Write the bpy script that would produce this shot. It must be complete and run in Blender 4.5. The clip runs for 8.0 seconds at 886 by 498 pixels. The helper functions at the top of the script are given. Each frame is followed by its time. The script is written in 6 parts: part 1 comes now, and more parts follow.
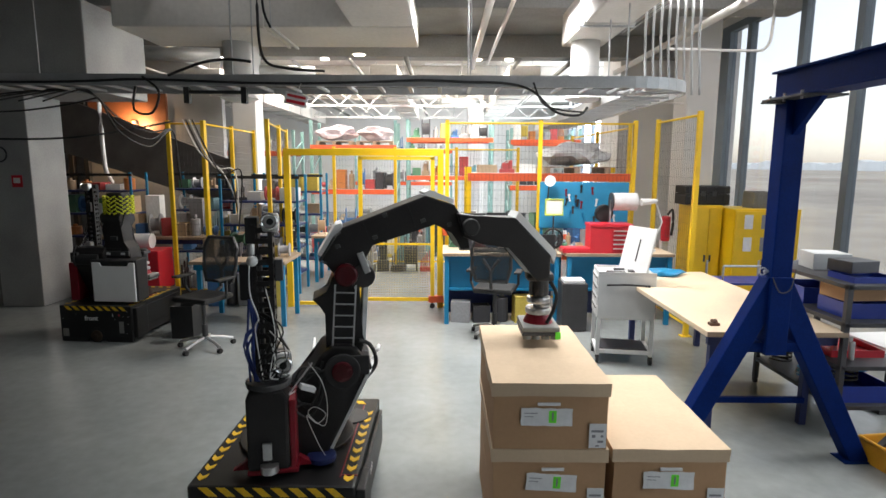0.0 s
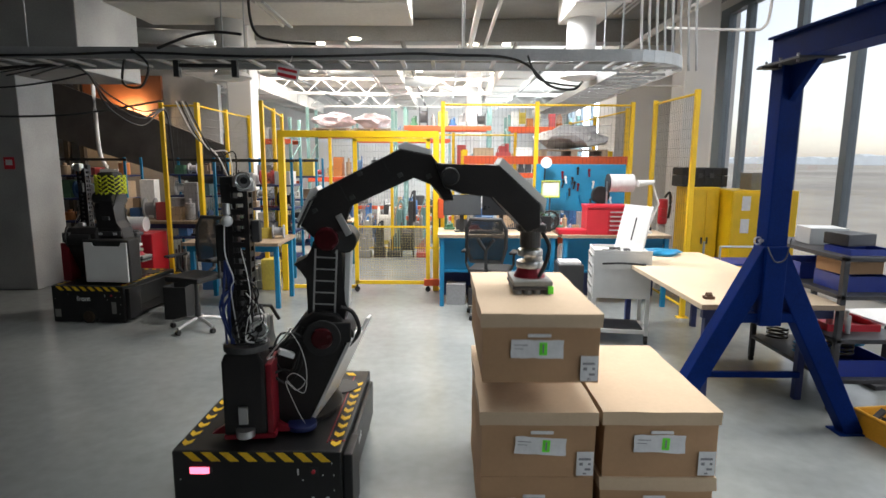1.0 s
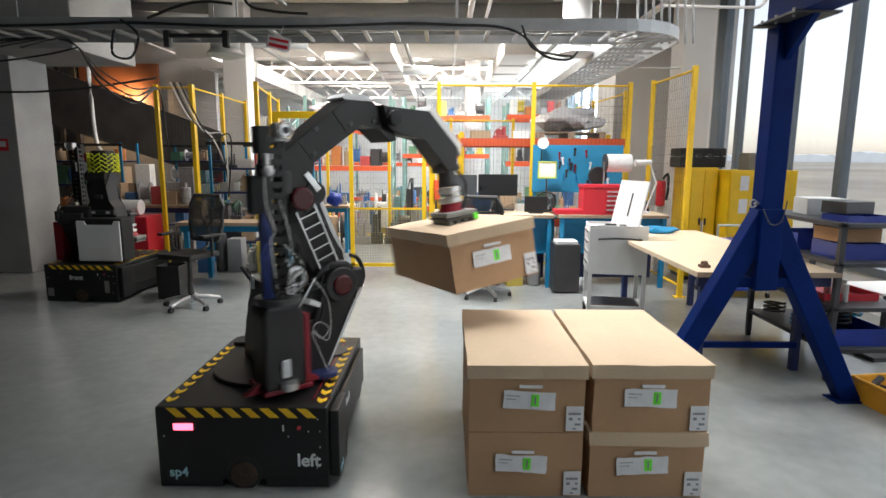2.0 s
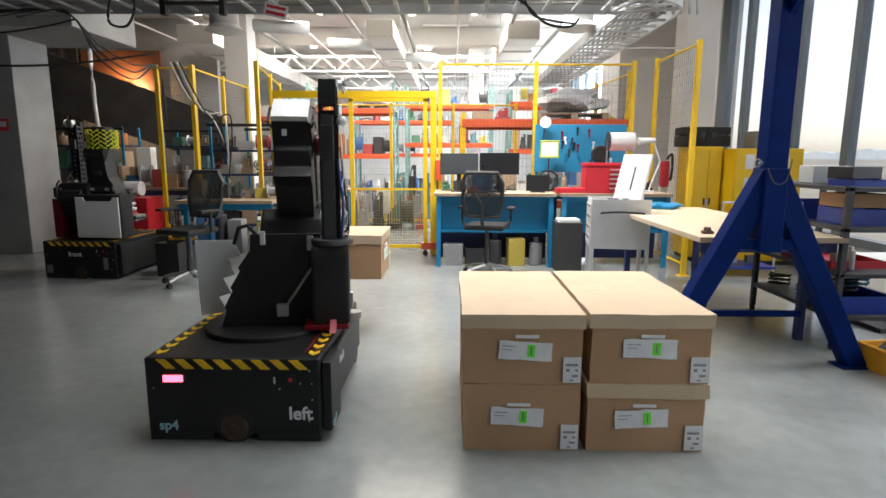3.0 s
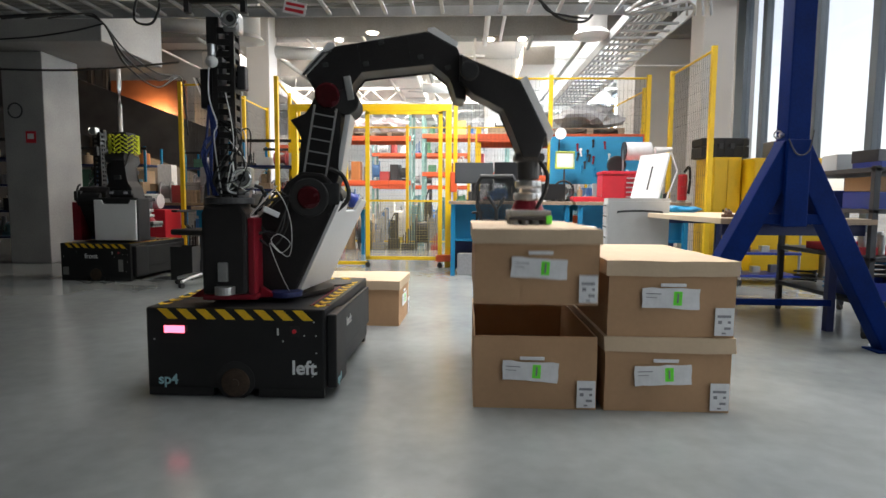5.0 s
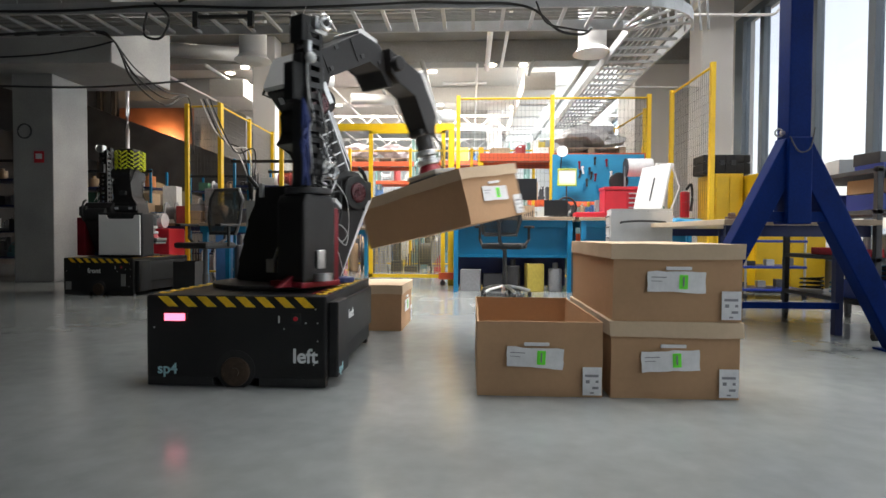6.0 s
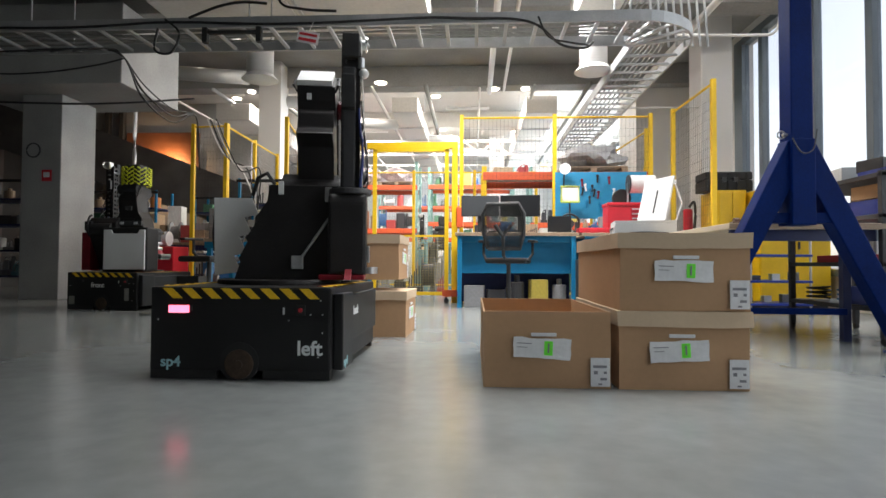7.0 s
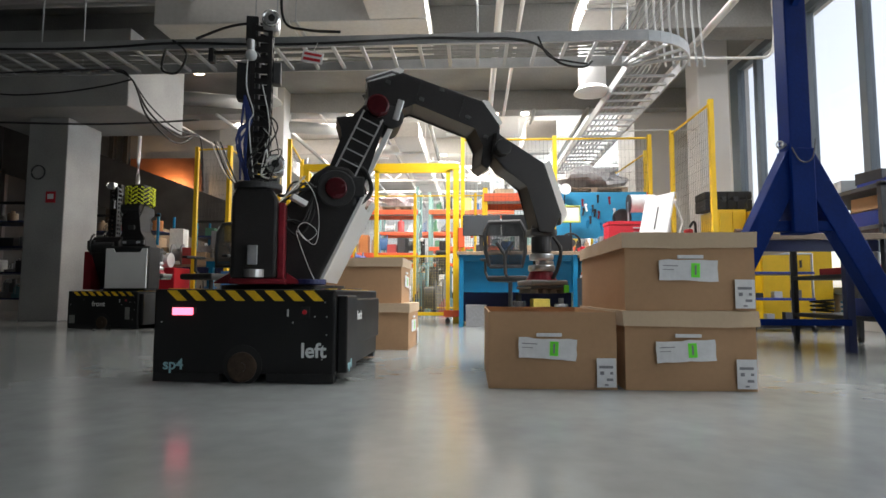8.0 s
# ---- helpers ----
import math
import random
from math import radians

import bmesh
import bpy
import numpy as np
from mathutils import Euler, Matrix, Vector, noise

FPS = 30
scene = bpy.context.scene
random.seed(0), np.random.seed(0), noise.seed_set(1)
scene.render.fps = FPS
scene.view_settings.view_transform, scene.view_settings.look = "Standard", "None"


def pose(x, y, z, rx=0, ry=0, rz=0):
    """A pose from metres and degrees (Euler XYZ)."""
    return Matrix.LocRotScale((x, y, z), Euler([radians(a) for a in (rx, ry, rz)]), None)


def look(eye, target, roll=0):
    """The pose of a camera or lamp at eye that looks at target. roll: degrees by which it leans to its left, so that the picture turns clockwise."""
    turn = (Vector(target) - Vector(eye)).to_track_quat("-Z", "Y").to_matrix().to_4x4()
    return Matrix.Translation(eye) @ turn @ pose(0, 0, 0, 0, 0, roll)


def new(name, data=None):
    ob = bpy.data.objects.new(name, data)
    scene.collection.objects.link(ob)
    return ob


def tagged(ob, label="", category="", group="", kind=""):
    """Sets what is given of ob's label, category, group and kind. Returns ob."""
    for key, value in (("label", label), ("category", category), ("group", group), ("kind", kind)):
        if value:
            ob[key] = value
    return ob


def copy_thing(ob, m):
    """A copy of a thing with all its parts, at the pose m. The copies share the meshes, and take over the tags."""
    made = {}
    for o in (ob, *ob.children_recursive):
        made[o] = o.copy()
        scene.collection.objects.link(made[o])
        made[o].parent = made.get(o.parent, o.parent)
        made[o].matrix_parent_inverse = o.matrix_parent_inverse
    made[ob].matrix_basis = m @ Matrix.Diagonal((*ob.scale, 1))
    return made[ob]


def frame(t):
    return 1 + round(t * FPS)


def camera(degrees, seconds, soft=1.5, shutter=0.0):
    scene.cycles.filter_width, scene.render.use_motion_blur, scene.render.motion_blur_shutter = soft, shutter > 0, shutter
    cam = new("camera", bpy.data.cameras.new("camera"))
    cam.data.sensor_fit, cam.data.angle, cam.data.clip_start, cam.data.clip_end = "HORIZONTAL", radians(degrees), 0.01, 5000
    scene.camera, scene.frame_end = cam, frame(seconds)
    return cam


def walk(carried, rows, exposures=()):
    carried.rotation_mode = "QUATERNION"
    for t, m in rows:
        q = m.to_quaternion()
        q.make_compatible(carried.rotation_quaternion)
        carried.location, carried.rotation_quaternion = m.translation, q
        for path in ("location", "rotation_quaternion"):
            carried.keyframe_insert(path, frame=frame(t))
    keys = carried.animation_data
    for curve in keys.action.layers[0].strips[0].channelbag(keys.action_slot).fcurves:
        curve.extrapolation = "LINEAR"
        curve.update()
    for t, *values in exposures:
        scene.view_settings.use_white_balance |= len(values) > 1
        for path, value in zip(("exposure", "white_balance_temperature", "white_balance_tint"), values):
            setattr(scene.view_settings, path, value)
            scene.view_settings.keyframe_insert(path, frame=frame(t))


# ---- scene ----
cam = camera(76.4, 8.0, shutter=0.5)
PATH = [
    (0, (0.159, 0.132, 2.221), (0.153, 2.11, 1.927), 0.3),
    (0.5, (0.189, 0.146, 2.129), (0.185, 2.123, 1.825), 0.3),
    (1, (0.223, 0.158, 2.034), (0.218, 2.133, 1.721), 0.3),
    (1.5, (0.259, 0.171, 1.919), (0.253, 2.145, 1.6), 0.3),
    (2.8, (0.346, 0.19, 1.565), (0.328, 2.164, 1.245), 0.1),
    (3, (0.353, 0.201, 1.517), (0.327, 2.174, 1.19), 0.2),
    (3.5, (0.368, 0.209, 1.386), (0.315, 2.183, 1.07), 0.3),
    (4, (0.379, 0.217, 1.262), (0.304, 2.195, 0.981), 0.3),
    (4.5, (0.385, 0.223, 1.14), (0.303, 2.208, 0.912), 0.4),
    (6, (0.39, 0.224, 0.779), (0.292, 2.221, 0.727), 0.3),
    (6.5, (0.381, 0.226, 0.674), (0.277, 2.223, 0.678), 0.3),
    (7, (0.374, 0.227, 0.584), (0.267, 2.223, 0.639), 0.3),
    (7.5, (0.363, 0.226, 0.508), (0.256, 2.22, 0.617), 0.2),
    (8, (0.352, 0.225, 0.445), (0.245, 2.216, 0.604), 0.2),
]
walk(cam, [(t, look(eye, target, roll)) for t, eye, target, roll in PATH], [(0.0, 1.04), (4.5, 1.07), (8.0, 1.14)])

# ---------------- light ----------------
world = bpy.data.worlds.new("sky")
scene.world = world
world.use_nodes = True
wn = world.node_tree.nodes
sky = wn.new("ShaderNodeTexSky")
sky.sky_type, sky.sun_disc = "NISHITA", False
sky.sun_elevation, sky.sun_rotation = radians(48), radians(75)
sky.air_density, sky.dust_density = 1.0, 1.5
haze = wn.new("ShaderNodeHueSaturation")
haze.inputs["Saturation"].default_value, haze.inputs["Value"].default_value = 0.45, 1.0
world.node_tree.links.new(sky.outputs[0], haze.inputs["Color"])
world.node_tree.links.new(haze.outputs[0], wn["Background"].inputs[0])
wn["Background"].inputs[1].default_value = 0.11
sun = new("sun", bpy.data.lights.new("sun", "SUN"))
sun.data.energy, sun.data.angle, sun.data.color = 0.7, radians(25), (1.0, 0.96, 0.9)
sun.matrix_world = look((30, 8, 24), (0, 6, 0))


def area_lamp(name, eye, target, sx, sy, power, color):
    ob = new(name, bpy.data.lights.new(name, "AREA"))
    ob.data.shape, ob.data.size, ob.data.size_y = "RECTANGLE", sx, sy
    ob.data.energy, ob.data.color = power, color
    ob.matrix_world = look(eye, target)
    return ob


DAY = (0.86, 0.95, 1.0)
area_lamp("window_light", (5.2, 1.4, 2.7), (0, 1.4, 1.2), 7.4, 3.6, 52, DAY)
area_lamp("window_light", (5.7, 18.3, 2.7), (0, 18.3, 2.0), 10.5, 3.8, 620, DAY)
# Unseen strips behind the beams carry the far downlights; the first fills the gate.
for lx, ly, watt in ((-0.9, 9.6, 95), (-3.4, 13.2, 125), (0.6, 13.2, 135), (-3.4, 16.9, 125), (0.4, 16.9, 135), (-1.8, 20.85, 125)):
    area_lamp("ceiling_light_glow", (lx, ly, 4.86), (lx, ly + 0.01, 0), 2.8, 0.6, watt, (1.0, 0.91, 0.82))
area_lamp("wall_lamp_glow", (-7.7, 14.5, 3.2), (-7.8, 14.9, 3.1), 0.2, 0.2, 22, (1.0, 0.6, 0.28))
# Added fill without a fitting, to brighten the workbench zone.
bay = area_lamp("ceiling_light_glow", (0.75, 6.9, 4.06), (0.75, 6.95, 0), 1.7, 1.0, 105, (1.0, 0.99, 0.98))
bay.data.spread = radians(150)
# Two more added fills, for the right side and the upper left.
area_lamp("ceiling_light_glow", (2.9, 6.68, 4.86), (2.9, 6.75, 0), 1.2, 0.5, 45, (1.0, 0.97, 0.94))
area_lamp("ceiling_light_glow", (-2.2, 6.2, 4.86), (-2.2, 6.25, 0), 1.6, 0.5, 14, (1.0, 0.98, 0.97))
# Added overhead fill for robot, cartons and floor; no lamp hangs here.
near = area_lamp("ceiling_light_glow", (0.6, 4.2, 3.66), (0.6, 4.3, 0), 3.0, 2.2, 25, (0.98, 0.99, 1.0))
near.data.spread = radians(92)


# ---------------- materials ----------------
def mat(name, col, rough=0.5, metal=0.0, var=0.12, scale=6.0, bump=0.08, fine=70.0, spec=0.5, glow=0.0, rvar=0.12, rand=0.0):
    m = bpy.data.materials.new(name)
    m.use_nodes = True
    n, l = m.node_tree.nodes, m.node_tree.links
    p = n["Principled BSDF"]
    tc = n.new("ShaderNodeTexCoord")
    big, small = n.new("ShaderNodeTexNoise"), n.new("ShaderNodeTexNoise")
    big.inputs["Scale"].default_value, small.inputs["Scale"].default_value = scale, fine
    big.inputs["Detail"].default_value, small.inputs["Detail"].default_value = 5, 4
    for t in (big, small):
        l.new(tc.outputs["Object"], t.inputs["Vector"])
    mix = n.new("ShaderNodeMixRGB")
    mix.blend_type = "MIX"
    mix.inputs[1].default_value = (*[c * (1 - var) for c in col], 1)
    mix.inputs[2].default_value = (*[min(1, c * (1 + var)) for c in col], 1)
    add = n.new("ShaderNodeMath")
    add.operation = "MULTIPLY_ADD"
    add.inputs[1].default_value = 0.35
    l.new(small.outputs[0], add.inputs[0])
    sc = n.new("ShaderNodeMath")
    sc.operation = "MULTIPLY"
    sc.inputs[1].default_value = 0.65
    l.new(big.outputs[0], sc.inputs[0])
    l.new(sc.outputs[0], add.inputs[2])
    ramp = n.new("ShaderNodeMapRange")
    ramp.inputs[1].default_value, ramp.inputs[2].default_value = 0.3, 0.7
    l.new(add.outputs[0], ramp.inputs[0])
    l.new(ramp.outputs[0], mix.inputs[0])
    out = mix.outputs[0]
    if rand:
        info, hsv = n.new("ShaderNodeObjectInfo"), n.new("ShaderNodeHueSaturation")
        mr = n.new("ShaderNodeMapRange")
        mr.inputs[3].default_value, mr.inputs[4].default_value = 1 - rand, 1 + rand
        l.new(info.outputs["Random"], mr.inputs[0])
        l.new(mr.outputs[0], hsv.inputs["Value"])
        l.new(out, hsv.inputs["Color"])
        out = hsv.outputs[0]
    l.new(out, p.inputs["Base Color"])
    rr = n.new("ShaderNodeMapRange")
    rr.inputs[3].default_value, rr.inputs[4].default_value = max(0.03, rough - rvar), min(1, rough + rvar)
    l.new(big.outputs[0], rr.inputs[0])
    l.new(rr.outputs[0], p.inputs["Roughness"])
    p.inputs["Metallic"].default_value = metal
    p.inputs["Specular IOR Level"].default_value = spec
    if bump:
        b = n.new("ShaderNodeBump")
        b.inputs["Strength"].default_value, b.inputs["Distance"].default_value = bump, 0.01
        l.new(small.outputs[0], b.inputs["Height"])
        l.new(b.outputs[0], p.inputs["Normal"])
    if glow:
        p.inputs["Emission Color"].default_value = (*col, 1)
        p.inputs["Emission Strength"].default_value = glow
    return m


FLOOR = mat("polished_concrete", (0.23, 0.246, 0.243), 0.19, 0, 0.2, 0.9, 0.03, 9, 0.5, rvar=0.08)
CONCRETE = mat("concrete", (0.34, 0.34, 0.335), 0.85, 0, 0.2, 1.5, 0.2, 40)
# Ceiling tone darkened to stand in for the unlit bays before the far lights.
SHADECEIL = mat("shade_toned_concrete", (0.27, 0.27, 0.265), 0.9, 0, 0.25, 1.2, 0.2, 30)
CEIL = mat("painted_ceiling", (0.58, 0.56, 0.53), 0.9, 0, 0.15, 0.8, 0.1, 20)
WALL = mat("painted_wall", (0.66, 0.65, 0.64), 0.8, 0, 0.06, 1.2, 0.05, 60)
# Near-black puts the left wall's shade into its colour; the wall ribs share it.
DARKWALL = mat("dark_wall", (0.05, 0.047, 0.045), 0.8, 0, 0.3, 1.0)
DUCT = mat("galvanised_duct", (0.44, 0.45, 0.45), 0.45, 0.3, 0.12, 2.0, 0.05, 30)
GALV = mat("galvanised_steel", (0.46, 0.47, 0.48), 0.5, 0.6, 0.15, 6)
FRAME = mat("window_aluminium", (0.16, 0.19, 0.22), 0.45, 0.4, 0.08, 5)
BLACK = mat("black_anodised_metal", (0.017, 0.0155, 0.0155), 0.42, 0.0, 0.35, 5, 0.05, 90, 0.35)
BLACKMATT = mat("black_plastic", (0.022, 0.022, 0.0225), 0.6, 0, 0.3, 8, 0.1, 120, 0.35)
BASEBLACK = mat("black_powder_coat", (0.0125, 0.0125, 0.013), 0.42, 0, 0.4, 3, 0.06, 150, 0.35)
DARKGREY = mat("dark_grey_plastic", (0.04, 0.04, 0.042), 0.5, 0, 0.2, 8)
WHITE = mat("white_panel", (0.78, 0.78, 0.77), 0.4, 0, 0.05, 3, 0.03, 60)
SILVER = mat("bare_aluminium", (0.6, 0.6, 0.6), 0.33, 0.9, 0.15, 10)
CHROME = mat("cast_metal", (0.7, 0.7, 0.7), 0.2, 1.0, 0.1, 10)
RED = mat("red_anodised", (0.22, 0.010, 0.02), 0.35, 0.2, 0.2, 6)
REDCAP = mat("dark_red_cap", (0.055, 0.003, 0.006), 0.25, 0.2, 0.45, 9)
REDPAINT = mat("red_paint", (0.55, 0.02, 0.035), 0.35, 0, 0.12, 4)
YELLOW = mat("yellow_powder_coat", (0.78, 0.50, 0.012), 0.4, 0, 0.1, 5)
TAPE = mat("yellow_tape", (0.78, 0.48, 0.015), 0.5, 0, 0.14, 30, 0.05)
BLUE = mat("blue_gantry_paint", (0.001, 0.014, 0.105), 0.55, 0, 0.3, 3, 0.06, 60, 0.07)
BENCHBLUE = mat("bright_blue_paint", (0.004, 0.18, 0.36), 0.45, 0, 0.12, 4)
NAVY = mat("navy_panel", (0.012, 0.022, 0.10), 0.5, 0, 0.2, 3)
BINBLUE = mat("blue_plastic", (0.010, 0.035, 0.28), 0.35, 0, 0.15, 6)
WOOD = mat("light_maple_top", (0.62, 0.50, 0.36), 0.42, 0, 0.12, 3, 0.05, 50)
WOODEDGE = mat("worn_wood_edge", (0.30, 0.22, 0.15), 0.6, 0, 0.25, 12)
BROWN = mat("brown_wood_panel", (0.20, 0.075, 0.035), 0.55, 0, 0.3, 2.5)
ORANGE = mat("orange_rack_beam", (0.62, 0.095, 0.03), 0.45, 0, 0.12, 4)
SHELF = mat("dark_shelf_steel", (0.045, 0.045, 0.05), 0.5, 0.2, 0.25, 6)
LIGHTGREY = mat("light_grey_steel", (0.60, 0.61, 0.61), 0.4, 0, 0.08, 5)
PAPER = mat("paper", (0.72, 0.72, 0.73), 0.75, 0, 0.1, 14, 0.25, 40)
INK = mat("grey_ink", (0.25, 0.25, 0.27), 0.8, 0, 0.1)
GREEN = mat("green_sticker", (0.16, 0.85, 0.05), 0.6, 0, 0.06, 10)
LETTER = mat("white_lettering", (0.72, 0.74, 0.74), 0.6, 0, 0.15, 40)
LETTERBLUE = mat("pale_blue_lettering", (0.32, 0.55, 0.60), 0.6, 0, 0.25, 50)
LED = mat("red_lamp", (1.0, 0.12, 0.20), 0.4, glow=1.9)
DOWNLIGHT = mat("lamp_lens", (1.0, 0.86, 0.66), 0.4, glow=9.0)
WARM = mat("warm_lamp_lens", (1.0, 0.40, 0.08), 0.4, glow=2.2)
LEADBLUE = mat("blue_cable_sheath", (0.012, 0.03, 0.16), 0.5, 0, 0.2, 20)
CABLE = mat("black_cable", (0.012, 0.012, 0.012), 0.55, 0, 0.2, 20)
WIRE = mat("white_wire", (0.7, 0.7, 0.68), 0.5, 0, 0.1, 20)
DOWNGLOW = mat("warm_lit_glass", (0.9, 0.85, 0.75), 0.4, 0, 0.05, 6, glow=4.0)
STAIRGREY = mat("worn_stair_steel", (0.11, 0.10, 0.095), 0.55, 0.2, 0.35, 3)
RUBBER = mat("grey_rubber", (0.22, 0.22, 0.21), 0.6, 0, 0.15, 20)
PLASTICWRAP = mat("clear_wrap", (0.72, 0.62, 0.66), 0.3, 0, 0.15, 6, 0.5, 14)
# Distance haze is put into the tree colour, with a glow to pale it.
TREES = mat("hazed_tree_glow", (0.36, 0.39, 0.42), 1.0, 0, 0.3, 0.1, glow=0.75)
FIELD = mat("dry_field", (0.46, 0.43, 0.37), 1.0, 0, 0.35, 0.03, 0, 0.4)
MESHGREY = mat("wire_mesh", (0.5, 0.42, 0.18), 0.5, 0.2, 0.1)
TEAL = mat("teal_frame", (0.20, 0.34, 0.32), 0.5, 0, 0.15)
NET = mat("yellow_net", (0.55, 0.60, 0.02), 0.6, 0, 0.15)


GLASS = bpy.data.materials.new("clear_glass")
GLASS.use_nodes = True
GLASS.node_tree.nodes["Principled BSDF"].inputs["Transmission Weight"].default_value = 1.0
GLASS.node_tree.nodes["Principled BSDF"].inputs["Roughness"].default_value = 0.0
GLASS.node_tree.nodes["Principled BSDF"].inputs["IOR"].default_value = 1.2


def cardboard(name, col):
    m = mat(name, col, 0.82, 0, 0.07, 3.0, 0.05, 45, 0.2)
    n, l = m.node_tree.nodes, m.node_tree.links
    w = n.new("ShaderNodeTexWave")
    w.wave_type, w.bands_direction = "BANDS", "Z"
    w.inputs["Scale"].default_value, w.inputs["Distortion"].default_value = 95, 0.6
    tc = [x for x in n if x.type == "TEX_COORD"][0]
    l.new(tc.outputs["Object"], w.inputs["Vector"])
    b = n.new("ShaderNodeBump")
    b.inputs["Strength"].default_value, b.inputs["Distance"].default_value = 0.12, 0.004
    old = [x for x in n if x.type == "BUMP"][0]
    l.new(w.outputs[0], b.inputs["Height"])
    l.new(old.outputs[0], b.inputs["Normal"])
    l.new(b.outputs[0], n["Principled BSDF"].inputs["Normal"])
    return m


CARD = cardboard("kraft_cardboard", (0.45, 0.28, 0.16))
# Same card, paled so the light from above is part of the lid colour.
CARDLID = cardboard("kraft_lid_lit", (0.56, 0.43, 0.30))


# ---------------- builders ----------------
class Shape:
    """A bmesh with a few solid primitives."""

    def __init__(self):
        self.bm = bmesh.new()

    def box(self, x0, x1, y0, y1, z0, z1, bevel=0.0, m=None):
        r = bmesh.ops.create_cube(self.bm, size=1.0)
        vs = r["verts"]
        for v in vs:
            v.co = Vector(((x0 + x1) / 2 + v.co.x * (x1 - x0), (y0 + y1) / 2 + v.co.y * (y1 - y0), (z0 + z1) / 2 + v.co.z * (z1 - z0)))
        return self.finish(vs, bevel, m)

    def finish(self, vs, bevel, m):
        if bevel:
            es = list({e for v in vs for e in v.link_edges})
            r = bmesh.ops.bevel(self.bm, geom=es, offset=bevel, segments=2, profile=0.6, affect="EDGES")
            vs = r["verts"]
        if m:
            bmesh.ops.transform(self.bm, matrix=m, verts=list({v for v in vs}))
        return self

    def cyl(self, p0, p1, r0, r1=None, seg=20, bevel=0.0):
        p0, p1 = Vector(p0), Vector(p1)
        d = p1 - p0
        m = Matrix.Translation((p0 + p1) / 2) @ d.to_track_quat("Z", "Y").to_matrix().to_4x4()
        r = bmesh.ops.create_cone(self.bm, cap_ends=True, segments=seg, radius1=r0, radius2=r0 if r1 is None else r1, depth=d.length)
        if bevel:
            es = [e for e in {e for v in r["verts"] for e in v.link_edges} if any(len(f.verts) > 4 for f in e.link_faces)]
            r = bmesh.ops.bevel(self.bm, geom=es, offset=bevel, segments=2, profile=0.6, affect="EDGES")
            vs = {v for f in r["faces"] for v in f.verts}
            seen, todo = set(), list(vs)
            while todo:
                v = todo.pop()
                if v not in seen:
                    seen.add(v)
                    todo += [e.other_vert(v) for e in v.link_edges]
            vs = list(seen)
        else:
            vs = r["verts"]
        bmesh.ops.transform(self.bm, matrix=m, verts=vs)
        return self

    def prism(self, pts, y0, y1, bevel=0.0, m=None):
        """A flat outline in x and z, drawn out from y0 to y1."""
        a = [self.bm.verts.new((x, y0, z)) for x, z in pts]
        b = [self.bm.verts.new((x, y1, z)) for x, z in pts]
        n = len(pts)
        self.bm.faces.new(a)
        self.bm.faces.new(b[::-1])
        for i in range(n):
            self.bm.faces.new((a[i], b[i], b[(i + 1) % n], a[(i + 1) % n]))
        return self.finish(a + b, bevel, m)

    def shell(self, x0, x1, y0, y1, z0, z1, t):
        """An open-topped box with walls and a bottom t thick, in one piece."""
        def ring(a, b, c, d, z):
            return [self.bm.verts.new(p) for p in ((a, c, z), (b, c, z), (b, d, z), (a, d, z))]
        rs = [ring(x0, x1, y0, y1, z0), ring(x0, x1, y0, y1, z1), ring(x0 + t, x1 - t, y0 + t, y1 - t, z1), ring(x0 + t, x1 - t, y0 + t, y1 - t, z0 + t)]
        self.bm.faces.new(rs[0])
        self.bm.faces.new(rs[3])
        for a, b in zip(rs, rs[1:]):
            for k in range(4):
                self.bm.faces.new((a[k], a[(k + 1) % 4], b[(k + 1) % 4], b[k]))
        return self

    def tube(self, pts, r, seg=6):
        pts = [Vector(p) for p in pts]
        rings = []
        for i, p in enumerate(pts):
            d = (pts[min(i + 1, len(pts) - 1)] - pts[max(i - 1, 0)]).normalized()
            q = d.to_track_quat("Z", "Y")
            rings.append([self.bm.verts.new(p + q @ Vector((r * math.cos(2 * math.pi * k / seg), r * math.sin(2 * math.pi * k / seg), 0))) for k in range(seg)])
        for a, b in zip(rings, rings[1:]):
            for k in range(seg):
                self.bm.faces.new((a[k], a[(k + 1) % seg], b[(k + 1) % seg], b[k]))
        self.bm.faces.new(rings[0][::-1])
        self.bm.faces.new(rings[-1])
        return self

    def blob(self, c, s, rough=0.2, seed=0, sub=2):
        r = bmesh.ops.create_icosphere(self.bm, subdivisions=sub, radius=1.0)
        for v in r["verts"]:
            k = 1 + rough * noise.noise(v.co * 1.7 + Vector((seed, seed * 2.3, 0)))
            v.co = Vector((c[0] + v.co.x * s[0] * k, c[1] + v.co.y * s[1] * k, c[2] + v.co.z * s[2] * k))
        return self


def S():
    return Shape()


def link_mesh(name, shape, material, smooth=False):
    bm = shape.bm
    bmesh.ops.recalc_face_normals(bm, faces=bm.faces[:])
    me = bpy.data.meshes.new(name)
    bm.to_mesh(me)
    bm.free()
    me.materials.append(material)
    if smooth:
        for f in me.polygons:
            f.use_smooth = True
    return me


def part(name, shape, material, parent, label="", smooth=False):
    ob = new(name, link_mesh(name, shape, material, smooth))
    ob.parent = parent
    return tagged(ob, label)


def thing(name, label, category, m=None, group=""):
    ob = new(name)
    ob.empty_display_size = 0.1
    if m is not None:
        ob.matrix_basis = m
    return tagged(ob, label, category, group)


def solo(name, shape, material, label, category, m=None, group="", smooth=False):
    ob = new(name, link_mesh(name, shape, material, smooth))
    if m is not None:
        ob.matrix_basis = m
    return tagged(ob, label, category, group)


